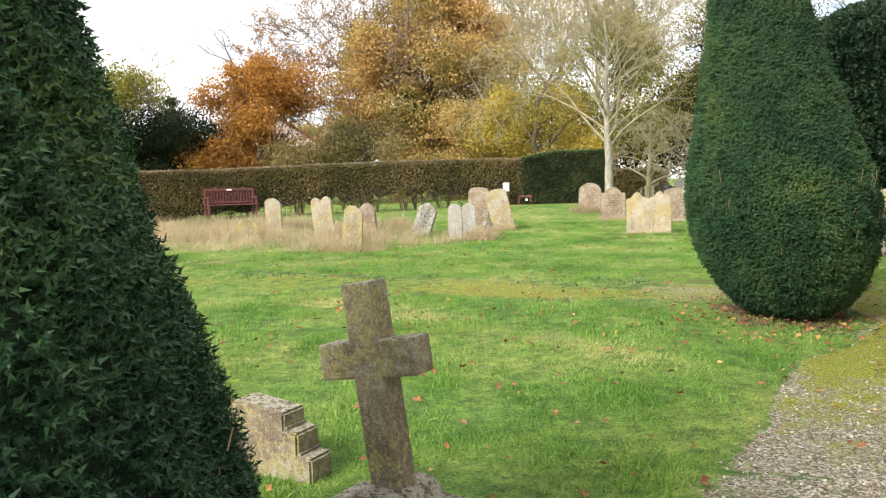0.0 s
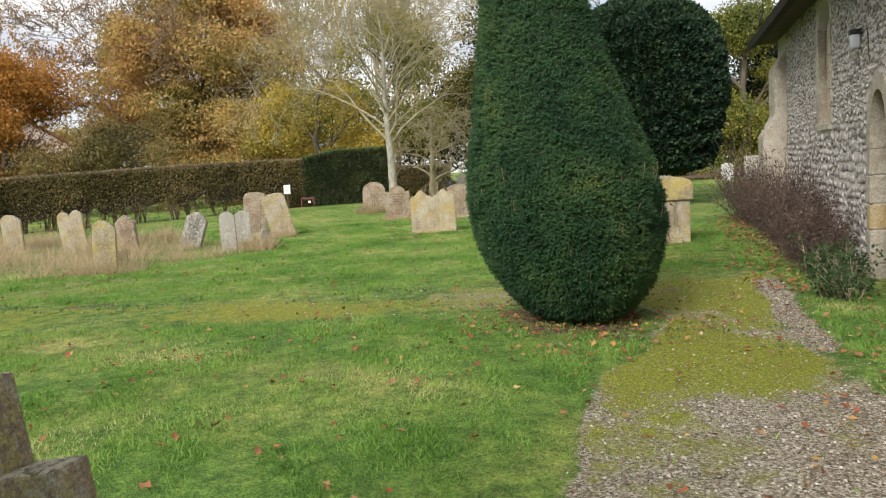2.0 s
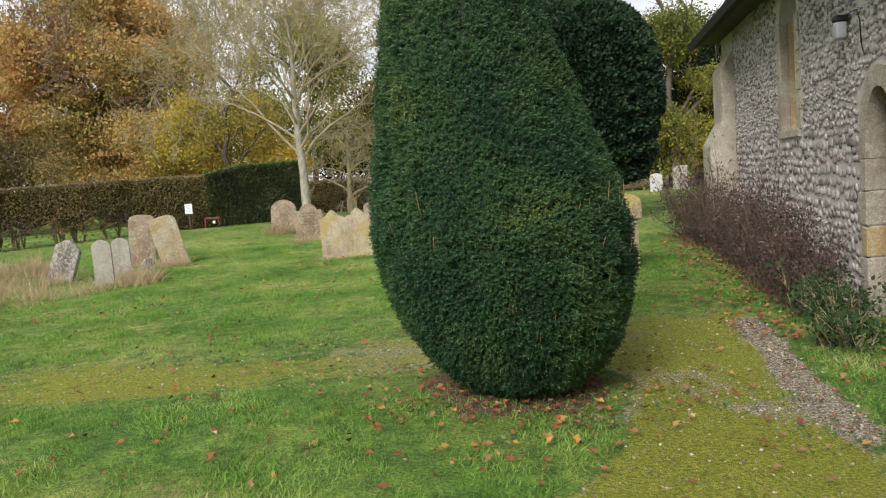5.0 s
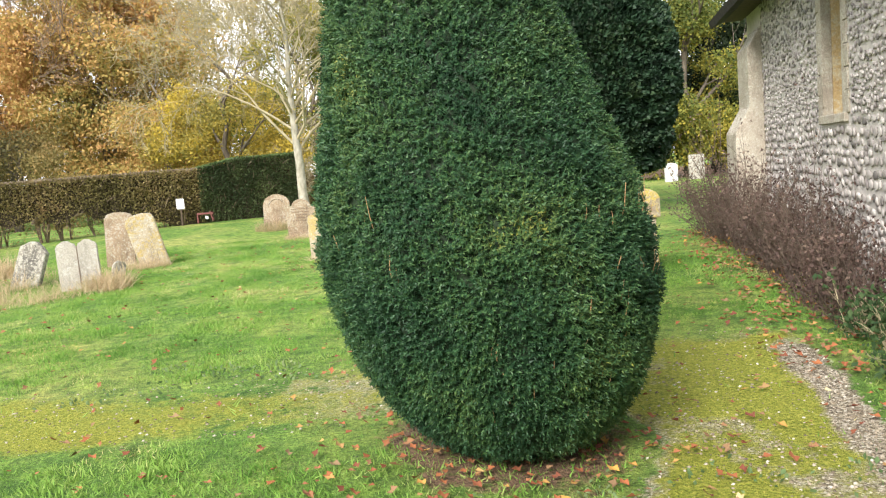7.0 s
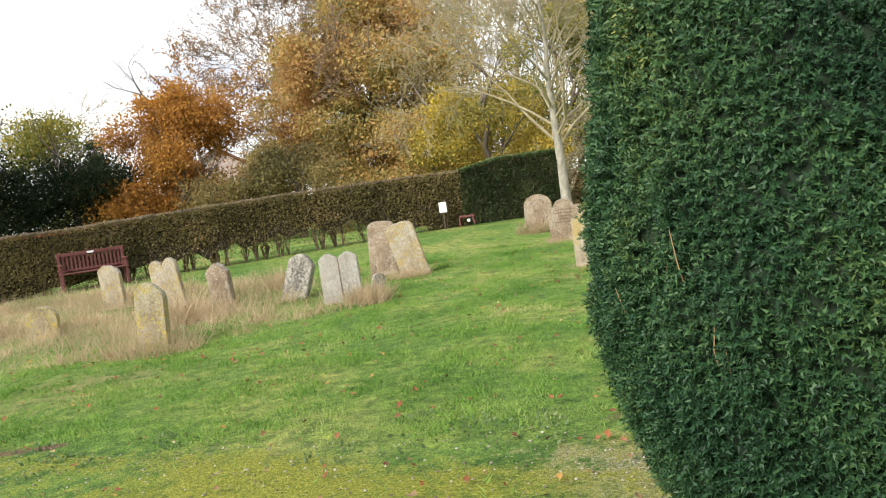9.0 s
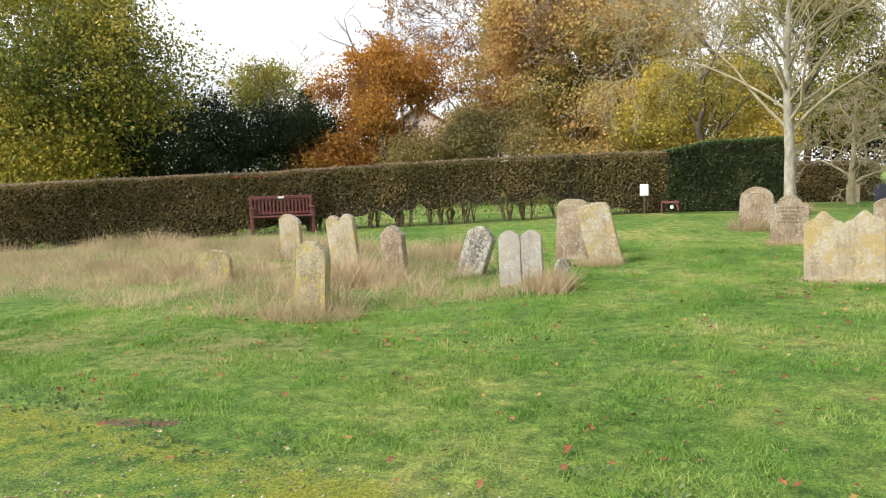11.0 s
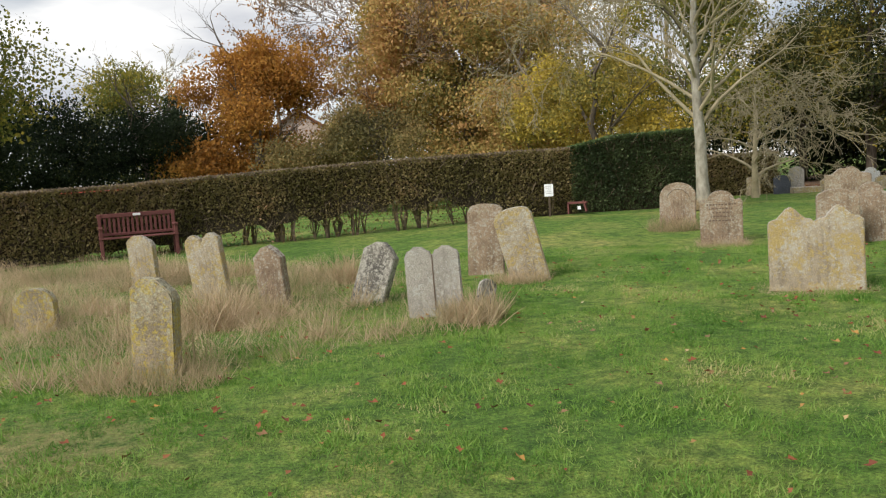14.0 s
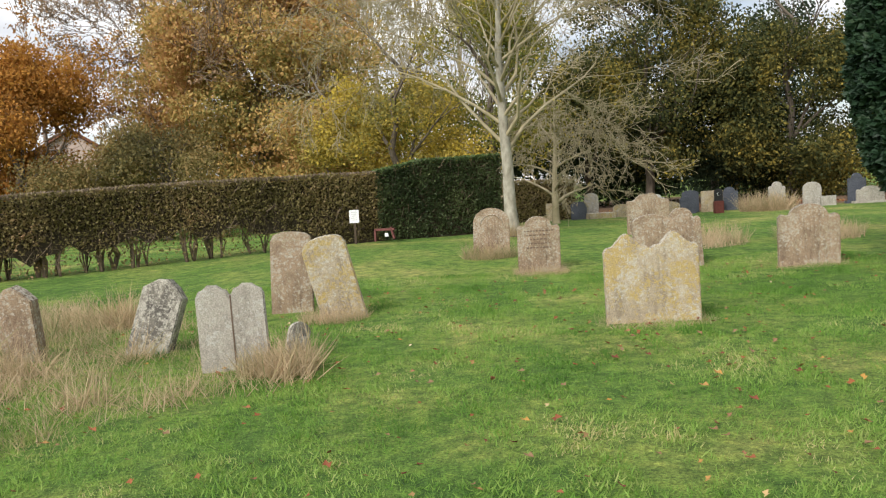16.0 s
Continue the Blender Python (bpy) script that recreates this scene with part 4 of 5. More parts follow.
leafy_tree("copper tree at the far field edge", (-25, 74), 9, lobes_of(R1, 25, 6, 0.5, 6.5, 1.6), L_COPPER, 0.22, 24500, 66)
leafy_tree("dark far belt of trees", (-44, 46), 9, lobes_of(R1, 33, 10, 0.3, 8, 2.2), L_DARK, 0.25, 31500, 67)
leafy_tree("olive far belt of trees", (-2, 70), 9, lobes_of(R1, 42, 15, 0.3, 8, 2.4), L_OLIVE, 0.28, 35000, 68)
leafy_tree("brown far belt of trees", (22, 62), 12, lobes_of(R1, 42, 13, 0.3, 12, 2.6), L_DARK, 0.28, 35000, 69)


# ---- hedges ----
# how bare-legged the hedge is along its length
HOLLOW_AT = (0, 0.30, 0.36, 0.46, 0.52, 0.60, 0.68, 0.90, 0.97, 1)
HOLLOW = (0.05, 0.05, 0.3, 0.3, 0.2, 0.5, 1, 0.9, 0.1, 0)


def hedge_line(name, label, pts, tops, depth, leaves, top_leaves, count, size, gap=0.0, seed=3, group=""):
    rnd = np.random.default_rng(seed)
    t = thing(name, label, "hedge", group=group)
    P = np.array(pts, float)
    seg = np.hypot(*np.diff(P, axis=0).T)
    cum = np.r_[0, np.cumsum(seg)]
    L = cum[-1]

    def along(u):
        x, y = np.interp(u, cum, P[:, 0]), np.interp(u, cum, P[:, 1])
        e = 0.3
        dx = np.interp(u + e, cum, P[:, 0]) - np.interp(u - e, cum, P[:, 0])
        dy = np.interp(u + e, cum, P[:, 1]) - np.interp(u - e, cum, P[:, 1])
        n = np.hypot(dx, dy)
        return x, y, dy / n, -dx / n

    def top(u):
        return np.interp(u, cum, tops) + 0.03 * fbm(u * 1.2, u * 0, seed)

    # core coloured as inner shade, leaving thin stems below where the hedge is bare-legged
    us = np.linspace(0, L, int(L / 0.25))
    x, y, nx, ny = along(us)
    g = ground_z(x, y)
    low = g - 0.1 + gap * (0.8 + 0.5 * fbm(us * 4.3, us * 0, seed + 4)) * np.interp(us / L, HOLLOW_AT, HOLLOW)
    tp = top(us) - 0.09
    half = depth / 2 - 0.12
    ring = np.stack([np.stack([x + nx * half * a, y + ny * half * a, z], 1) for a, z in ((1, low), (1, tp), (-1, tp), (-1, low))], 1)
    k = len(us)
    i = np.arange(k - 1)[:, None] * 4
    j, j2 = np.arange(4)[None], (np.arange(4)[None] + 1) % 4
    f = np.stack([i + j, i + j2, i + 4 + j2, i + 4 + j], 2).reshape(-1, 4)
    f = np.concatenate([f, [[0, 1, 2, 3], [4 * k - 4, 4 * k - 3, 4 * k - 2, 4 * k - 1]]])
    part("shade_core", raw_mesh("shade_core", ring.reshape(-1, 3), f, M_HEDGE_SHADE), None, t)
    # leaves on both faces
    u = rnd.uniform(0, L, count)
    x, y, nx, ny = along(u)
    g = ground_z(x, y)
    tz = top(u)
    v = rnd.uniform(0, 1, count) ** 0.85
    z = g + (tz - g) * v
    side = np.where(rnd.random(count) < 0.8, 1, -1)
    off = side * (depth / 2 + 0.05 * fbm(u * 2.2, z * 3, seed + 2) - rnd.exponential(0.05, count))
    keep = np.ones(count, bool)
    if gap:
        zone = np.interp(u / L, HOLLOW_AT, HOLLOW)
        thin = zone * smoothstep(gap * 1.6, gap * 0.5, z - g + 0.25 * fbm(u * 3.1, z * 2.5, seed + 8)) * 0.84
        keep = rnd.random(count) > thin
    p = np.stack([x + nx * off, y + ny * off, z], 1)[keep]
    ways = np.stack([nx * side, ny * side, 0 * nx + 0.3], 1)[keep] + rnd.normal(0, 0.7, (keep.sum(), 3))
    part("foliage", scatter("foliage", LEAF_V, LEAF_F, p, ways, size * rnd.uniform(0.5, 1.4, len(p)), leaves), None, t)
    n2 = int(count * 0.28)
    u = rnd.uniform(0, L, n2)
    x, y, nx, ny = along(u)
    off = rnd.uniform(-depth / 2, depth / 2, n2)
    p = np.stack([x + nx * off, y + ny * off, top(u) - 0.05 + rnd.uniform(0, 0.05, n2)], 1)
    part("clipped_top", scatter("clipped_top", LEAF_V, LEAF_F, p, rnd.normal(0, 0.7, (n2, 3)) + [0, 0, 0.8], size * rnd.uniform(0.5, 1.3, n2), top_leaves), None, t, "paler clipped top")
    stems = []
    for _ in range(int(L * (3.2 if gap else 1.0))):
        q = rnd.uniform(0, L)
        x, y, nx, ny = [float(a[0]) for a in along(np.array([q]))]
        o = rnd.uniform(-0.2, 0.2)
        b = np.array([x + nx * o, y + ny * o, gz(x, y) - 0.05])
        r = rnd.uniform(0.012, 0.05)
        for _k in range(3):
            stems.append([(b, r), (b + [rnd.normal(0, 0.06), rnd.normal(0, 0.06), 0.35], r * 0.8), (b + [rnd.normal(0, 0.2), rnd.normal(0, 0.15), 0.9], r * 0.4)])
    for _ in range(int(L * 55)):
        q = rnd.uniform(0, L)
        x, y, nx, ny = [float(a[0]) for a in along(np.array([q]))]
        o = depth / 2 - rnd.uniform(0.0, 0.1)
        g0 = gz(x, y)
        b = np.array([x + nx * o, y + ny * o, g0 + rnd.uniform(0.15, 1.0) * (float(np.interp(q, cum, tops)) - g0 - 0.15)])
        e = np.array([rnd.normal(0, 0.12), rnd.normal(0, 0.12), rnd.uniform(0.02, 0.3)])
        stems.append([(b, 0.009), (b + e * 0.5 + rnd.normal(0, 0.02, 3), 0.008), (b + e, 0.005)])
    tagged(part("stem_work", tubes("stem_work", stems, M_TWIG_HEDGE, 5), None, t), kind="stuff")
    return t


hedge_line("hedge", "long clipped brown-green hedge with bare stems below", [(-24, 9.5), (-16.8, 14.9), (-14.4, 17.4), (-11, 20.1), (-7.4, 21.9), (-3.4, 23.6), (-2.6, 23.9)], [1.7, 1.75, 1.83, 1.95, 2.09, 2.13, 2.16], 0.7, M_HEDGE, M_HEDGE_TOP, 110000, 0.062, 0.76, 3)
hedge_line("hedge", "taller dark evergreen clipped hedge", [(-2.7, 23.95), (-1.6, 24.2), (0.35, 24.7)], [2.18, 2.42, 2.44], 0.9, M_LAUREL, M_LAUREL_TOP, 20000, 0.06, 0, 5)
hedge_line("hedge", "low dark hedge behind the bare tree", [(0.6, 29.6), (3.4, 30.4)], [1.75, 1.75], 0.8, M_HEDGE, M_HEDGE_TOP, 9000, 0.07, 0, 6)


# ---- headstones ----
def outline(kind, w, h):
    hw = w / 2
    if kind == "round":
        sp = h - hw * 0.8
        return [(-hw, 0)] + [(-hw * math.cos(a), sp + hw * 0.8 * math.sin(a)) for a in np.linspace(0, math.pi, 17)] + [(hw, 0)]
    if kind == "low_round":
        sp = h - hw * 0.42
        return [(-hw, 0)] + [(-hw * math.cos(a), sp + hw * 0.42 * math.sin(a)) for a in np.linspace(0, math.pi, 15)] + [(hw, 0)]
    if kind == "gable":
        return [(-hw, 0), (-hw, h * 0.87), (-hw * 0.35, h * 0.985), (hw * 0.05, h), (hw * 0.55, h * 0.94), (hw, h * 0.85), (hw, 0)]
    if kind == "shoulder":
        sp = h * 0.86
        mid = [(-hw * 0.62 * math.cos(a), sp + (h - sp) * math.sin(a)) for a in np.linspace(0, math.pi, 11)]
        return [(-hw, 0), (-hw, sp - 0.03), (-hw * 0.9, sp + 0.02), (-hw * 0.72, sp)] + mid + [(hw * 0.72, sp), (hw * 0.9, sp + 0.02), (hw, sp - 0.03), (hw, 0)]
    if kind == "ogee":
        sp = h * 0.84
        top = [(-hw + 2 * hw * u, sp + (h - sp) * (math.sin(u * math.pi) ** 2 * 0.9 + 0.1 * math.cos(u * 20))) for u in np.linspace(0, 1, 21)]
        return [(-hw, 0)] + top + [(hw, 0)]
    if kind == "arch":
        sp = h - hw * 0.5
        return [(-hw, 0), (-hw, sp)] + [(-hw * 0.94 * math.cos(a), sp + 0.02 + (hw * 0.5 - 0.02) * math.sin(a) ** 0.8) for a in np.linspace(0.05, math.pi - 0.05, 13)] + [(hw, sp), (hw, 0)]
    if kind == "slant":
        return [(-hw, 0), (-hw, h * 0.93), (-hw * 0.5, h), (hw * 0.2, h * 0.99), (hw * 0.85, h * 0.90), (hw, h * 0.84), (hw, 0)]
    if kind == "twin":
        res = [(-hw, 0)]
        for c in (-hw / 2, hw / 2):
            res += [(c + u * hw, h * v) for u, v in ((-0.49, 0.90), (-0.40, 0.955), (-0.30, 0.965), (-0.16, 1.0), (0.12, 0.995), (0.28, 0.96), (0.40, 0.945), (0.47, 0.90))]
        return res + [(hw, 0)]
    if kind == "ogee_twin":
        res = [(-hw, 0)]
        for c in (-hw / 2, hw / 2):
            res += [(c + u * hw, h * v) for u, v in ((-0.50, 0.85), (-0.42, 0.875), (-0.30, 0.885), (-0.20, 0.93), (-0.10, 0.975), (0.0, 1.0), (0.10, 0.97), (0.20, 0.925), (0.32, 0.885), (0.42, 0.88), (0.495, 0.85))]
        return res + [(hw, 0)]
    if kind == "double":
        sp, res = h * 0.91, [(-hw, 0)]
        for c in (-hw / 2, hw / 2):
            for u in np.linspace(-1, 1, 13):
                res.append((c + u * hw * 0.49, sp + (h - sp) * max(0, math.cos(u * math.pi / 2)) ** 1.2 + 0.02 * abs(u) ** 6))
        return res + [(hw, 0)]
    return [(-hw, 0), (-hw, h), (hw, h), (hw, 0)]


def slab(kind, w, h, d, seed=0, wear=0.006):
    bm = prism([(x, z) for x, z in outline(kind, w, h + 0.25)], -d / 2, d / 2)
    bmesh.ops.bevel(bm, geom=[e for e in bm.edges if e.calc_length() > 0.001 and len(e.link_faces) == 2 and e.calc_face_angle(0) > 0.9], offset=0.012, segments=2, affect="EDGES")
    for v in bm.verts:
        q = noise.noise_vector(v.co * 7 + Vector((seed * 3.1, 0, 0)))
        v.co += q * wear
        v.co.z -= 0.25
    bmesh.ops.recalc_face_normals(bm, faces=bm.faces)
    return bm


def headstone(label, x, y, w, h, kind, stone, rz=0, lean=0, back=0, d=0.10, bars=0, base=0, panel=False, seed=0):
    t = thing("headstone", label, "headstone", (x, y, gz(x, y)), (back, lean, rz), "headstones in the churchyard")
    part("slab", slab(kind, w, h, d, seed), stone, t)
    if base:
        part("plinth", box(0, 0, 0.0, w * 1.25, d * 2.2, base * 2, bevel=0.015), stone, t)
    if bars:
        rnd = np.random.default_rng(seed + 5)
        for k in range(bars):
            z = h * (0.74 - 0.075 * k)
            L = w * rnd.uniform(0.35, 0.72)
            bm = bmesh.new()
            q = -L / 2
            while q < L / 2:
                e = rnd.uniform(0.015, 0.05)
                add_box(bm, q + e / 2, -d / 2 - 0.001, z, e, 0.006, 0.022)
                q += e + 0.018
            part("inscription", bm, M_INSCR, t, "worn illegible lettering")
    if panel:
        ring = [[((0.62 * w / 2 * math.cos(a), -d / 2 - 0.002, h * 0.62 + 0.62 * w / 2 * math.sin(a)), 0.011) for a in np.linspace(0, math.pi, 15)]]
        part("carved_rim", tubes("carved_rim", ring, stone), None, t)
    return t


headstone("tall buff headstone leaning beside a brown one", -2.72, 13.87, 0.52, 1.0, "arch", S_BUFF, 0, -13, 4, 0.10, 0, 0, False, 1)
headstone("brown sandstone headstone behind a paler one", -3.42, 14.5, 0.52, 1.02, "arch", S_PINK, 2, 2, -3, 0.11, 0, 0, False, 2)
sw = headstone("pale grey twin headstone split down the middle", -3.5, 11.5, 0.60, 0.76, "twin", S_GREY, 6, -1, 0, 0.11, 0, 0, False, 3)
part("groove", box(0.0, -0.056, 0.34, 0.012, 0.008, 0.66), M_INSCR, sw)
headstone("blackened mottled headstone tilted in long grass", -4.58, 12.5, 0.42, 0.76, "gable", S_SLATE, -6, 17, -8, 0.17, 0, 0, False, 4)
headstone("small brown gabled headstone in long grass", -5.76, 12.44, 0.38, 0.76, "gable", S_PINK, -4, -3, 4, 0.15, 0, 0, False, 5)
headstone("buff twin-topped headstone in long grass", -7.02, 13.2, 0.50, 0.90, "twin", S_BUFF, 6, -6, 0, 0.14, 0, 0, False, 6)
headstone("small buff headstone standing in long grass", -8.58, 14.08, 0.40, 0.84, "slant", S_BUFF, 8, -3, 0, 0.13, 0, 0, False, 7)
lich = headstone("narrow lichen-topped stone with yellow crust in dead grass", -5.32, 9.02, 0.36, 0.84, "slant", S_LICHEN, 10, 3, 0, 0.17, 0, 0, False, 8)
headstone("mossy squat stone sunk in long grass", -8.2, 11.2, 0.46, 0.50, "round", S_LICHEN, 20, 0, 0, 0.16, 0, 0, False, 9)
headstone("broken black slate fragment by the twin stone", -3.02, 11.55, 0.20, 0.38, "round", S_SLATE, 30, 16, 0, 0.07, 0, 0, False, 10)
headstone("round-topped pinkish headstone with a carved rim", -0.43, 18.87, 0.66, 0.86, "round", S_PINK, -4, 2, -2, 0.13, 0, 0, True, 11)
headstone("shouldered pinkish headstone with worn lettering", 0.11, 16.9, 0.66, 0.87, "shoulder", S_PINK, -3, 0, 0, 0.12, 5, 0, False, 12)
headstone("wide lichen-covered twin-topped buff headstone", 0.53, 12.45, 0.95, 0.92, "ogee_twin", S_BUFF, -6, -1, 0, 0.13, 0, 0, False, 13)
headstone("brown shouldered headstone behind the twin one", 1.62, 15.9, 0.58, 0.86, "low_round", S_PINK, -5, 0, 0, 0.12, 0, 0, False, 14)
headstone("tall brown headstone behind the twin one", 2.25, 16.4, 0.56, 0.90, "shoulder", S_PINK, -8, -3, 0, 0.12, 0, 0, False, 15)
headstone("broad rough-topped sandstone headstone", 3.05, 20.8, 0.86, 0.86, "ogee", S_PINK, -5, 0, 0, 0.14, 0, 0, False, 16)
headstone("broad brown lichen-spotted headstone", 3.62, 15.3, 0.80, 0.84, "shoulder", S_PINK, -14, 0, 0, 0.13, 0, 0, False, 17)
headstone("small pale stone leaning in grass", 3.05, 18.6, 0.24, 0.34, "gable", S_WHITE, -10, 20, 0, 0.07, 0, 0, False, 18)
headstone("small white stone leaning in grass", 4.95, 17.9, 0.20, 0.34, "gable", S_WHITE, -20, -18, 0, 0.07, 0, 0, False, 19)
FAR = [("sandy upright headstone", 2.57, 29, 0.40, 0.56, "flat", S_SAND, 0), ("dark navy slate headstone", 3.38, 29, 0.48, 0.58, "low_round", S_NAVY, 0),
       ("pale grey headstone on a kerbed plinth", 3.85, 29.3, 0.44, 0.82, "round", S_GREY, 0), ("low pale headstone", 4.73, 29, 0.56, 0.42, "low_round", S_BUFF, 0),
       ("white round-shouldered headstone", 5.95, 29.4, 0.50, 0.66, "shoulder", S_WHITE, 0), ("low cream headstone", 6.25, 29, 0.58, 0.42, "low_round", S_BUFF, 0),
       ("slate grey headstone", 6.8, 29, 0.48, 0.55, "low_round", S_NAVY, 0), ("blue-grey slate headstone", 7.1, 29.6, 0.52, 0.72, "low_round", S_NAVY, 0),
       ("tan square headstone", 7.72, 29.4, 0.68, 0.66, "flat", S_SAND, 0), ("grey headstone at the wood edge", 8.45, 29.8, 0.54, 0.74, "shoulder", S_NAVY, 0),
       ("tall grey headstone on a plinth", 9.63, 29, 0.50, 0.84, "shoulder", S_GREY, 0.1), ("pale upright headstone on a plinth", 10.75, 29, 0.56, 0.78, "round", S_GREY, 0.1),
       ("small grey low stone", 11.05, 28.6, 0.46, 0.32, "flat", S_GREY, 0), ("tall grey headstone in a cluster", 12.3, 29.2, 0.55, 0.98, "shoulder", S_NAVY, 0.1), ("broad grey tablet in a cluster", 12.5, 28.8, 0.85, 0.56, "shoulder", S_GREY, 0.1),
       ("small pale headstone beyond the church", 13.1, 24, 0.45, 0.62, "low_round", S_WHITE, 0), ("pale square headstone beyond the church", 14.3, 24.4, 0.56, 0.85, "flat", S_GREY, 0)]
for k, (lab, x, y, w_, h_, kd, st, bs) in enumerate(FAR):
    headstone(lab + " in the far grass", x, y, w_, h_, kd, st, -6, 0, 0, 0.10, 0, bs, False, 30 + k)
kerb = thing("grave_kerb", "low pale stone kerb at the foot of a grave", "grave kerb", (4.0, 28.8, gz(4.0, 28.8)))
part("kerb_stone", box(0, 0, 0.08, 0.82, 0.5, 0.24, bevel=0.02), S_BUFF, kerb)
memo = thing("memorial", "black memorial vase with a white oval on a red base", "memorial", (7.3, 27.8, gz(7.3, 27.8)))
part("base", box(0, 0, 0.17, 0.26, 0.2, 0.38, bevel=0.02), plain_mat("oxblood_stone", (0.09, 0.025, 0.02), (0.13, 0.04, 0.03)), memo)
part("tablet", slab("round", 0.26, 0.36, 0.06, 3), M_BLACK, memo).location.z = 0.36
part("medallion", tubes("medallion", [[((0, -0.034, 0.56), 0.05), ((0, -0.05, 0.56), 0.045)]], M_WHITE, 12), None, memo)

# square pedestal tomb by the church, with a lichened cap
tomb = thing("pedestal_tomb", "square buff pedestal tomb with lichened cap", "tomb", (3.45, 6.9, gz(3.45, 6.9)), (0, 0, -14))
part("pedestal", box(0, 0, 0.42, 0.52, 0.42, 0.94, bevel=0.02), S_BUFF, tomb)
part("cap", slab("low_round", 0.60, 0.10, 0.5, 2), S_LICHEN, tomb).location.z = 0.88


# ---- the leaning cross and the stepped stone ----
def build_cross():
    x, y = -2.285, -2.66
    t = thing("grave_cross", "leaning mossy brown stone cross on a stepped plinth", "grave cross", (x, y, gz(x, y)), (0, 0, -24))
    lean = Matrix.Translation((0, 0, 0.285)) @ Matrix.Rotation(radians(-9), 4, "Y")
    part("shaft", add_box(bmesh.new(), 0, 0, 0.40, 0.135, 0.125, 0.84, 0.012, lean), S_CROSS, t)
    part("arm", add_box(bmesh.new(), -0.145, 0, 0.52, 0.17, 0.123, 0.145, 0.012, lean), S_CROSS, t)
    part("arm", add_box(bmesh.new(), 0.145, 0, 0.52, 0.17, 0.123, 0.145, 0.012, lean), S_CROSS, t)
    bm = bmesh.new()
    prism([(-0.17, -0.1), (-0.17, 0.22), (-0.09, 0.31), (0.09, 0.31), (0.17, 0.22), (0.17, -0.1)], -0.15, 0.15, bm)
    bmesh.ops.bevel(bm, geom=list(bm.edges), offset=0.012, segments=1, affect="EDGES")
    part("plinth", bm, S_CROSS, t)
    for a, b, z, sx, sy in ((0.20, 0, 0.12, 0.14, 0.30), (-0.20, 0, 0.10, 0.14, 0.30), (0.31, 0, 0.04, 0.16, 0.34), (-0.30, 0, 0.04, 0.14, 0.34), (0, -0.22, 0.03, 0.5, 0.16)):
        part("step_stone", box(a, b, z / 2 + 0.02, sx, sy, z * 1.5 + 0.16, bevel=0.018), S_CROSS, t)


build_cross()


def build_stepped():
    x, y = -3.04, -1.80
    t = thing("headstone", "broken headstone with a stepped edge, mottled brown", "headstone", (x, y, gz(x, y)), (0, 0, -20))
    pts = [(-0.32, -0.2), (-0.32, 0.27), (-0.27, 0.29), (-0.27, 0.35), (-0.22, 0.37), (0.09, 0.335), (0.09, 0.25), (0.17, 0.24), (0.17, 0.13), (0.25, 0.12), (0.25, -0.2)]
    bm = prism(pts, -0.09, 0.09)
    bmesh.ops.bevel(bm, geom=list(bm.edges), offset=0.012, segments=2, affect="EDGES")
    part("slab", bm, S_CROSS, t)


build_stepped()


# ---- bench, sign, car, house, fallen bench end ----
def build_bench():
    x, y = -11.6, 18.66
    t = thing("garden_bench", "red-brown slatted wooden bench against the hedge", "bench", (x, y, gz(x, y) + 0.02), (0, 0, 36))
    L = 1.6
    for sx in (-L / 2 + 0.05, L / 2 - 0.05):
        part("leg", box(sx, 0.2, 0.46, 0.07, 0.07, 0.94, bevel=0.01), M_BENCH, t)
        part("leg", box(sx, -0.25, 0.31, 0.07, 0.07, 0.64, bevel=0.01), M_BENCH, t)
        part("armrest", box(sx, -0.05, 0.65, 0.09, 0.58, 0.04, bevel=0.01), M_BENCH, t)
    part("top_rail", box(0, 0.2, 0.90, L, 0.05, 0.09, bevel=0.012), M_BENCH, t)
    part("lower_rail", box(0, 0.2, 0.50, L, 0.05, 0.06, bevel=0.01), M_BENCH, t)
    for k in range(15):
        part("back_slat", box(-L / 2 + 0.15 + k * (L - 0.3) / 14, 0.2, 0.69, 0.05, 0.025, 0.34), M_BENCH, t)
    for k in range(5):
        part("seat_slat", box(0, -0.26 + k * 0.10, 0.43, L, 0.08, 0.025, bevel=0.006), M_BENCH, t)
    part("plaque", box(0, 0.17, 0.90, 0.16, 0.012, 0.05), M_WHITE, t)


build_bench()
sign = thing("notice_sign", "white paper notice on a short wooden stake", "sign", (-3.14, 23.05, gz(-3.14, 23.05)), (0, 0, -3))
part("stake", box(0, 0.02, 0.30, 0.05, 0.03, 0.95), M_OAK, sign)
part("board", box(0, 0, 0.60, 0.22, 0.012, 0.30, bevel=0.004), M_WHITE, sign)
for k in range(5):
    part("print", box(-0.01 * (k % 2), -0.008, 0.70 - 0.045 * k, 0.15 - 0.02 * (k % 3), 0.004, 0.012), M_INK, sign, "grey lines of print too small to read")
bin_ = thing("wooden_frame", "small red-brown wooden frame lying by the hedge", "frame", (-2.45, 23.0, gz(-2.45, 23.0)), (0, 0, -8))
for sx in (-0.22, 0.22):
    part("side", add_box(bmesh.new(), sx, 0, 0.13, 0.04, 0.2, 0.28, 0.006, Matrix.Rotation(radians(-14 if sx > 0 else 0), 4, "Y")), M_BENCH, bin_)
part("rail", box(0, 0, 0.26, 0.46, 0.2, 0.05, bevel=0.006), M_BENCH, bin_)
part("tag", box(0.05, -0.106, 0.14, 0.08, 0.006, 0.08), M_WHITE, bin_)


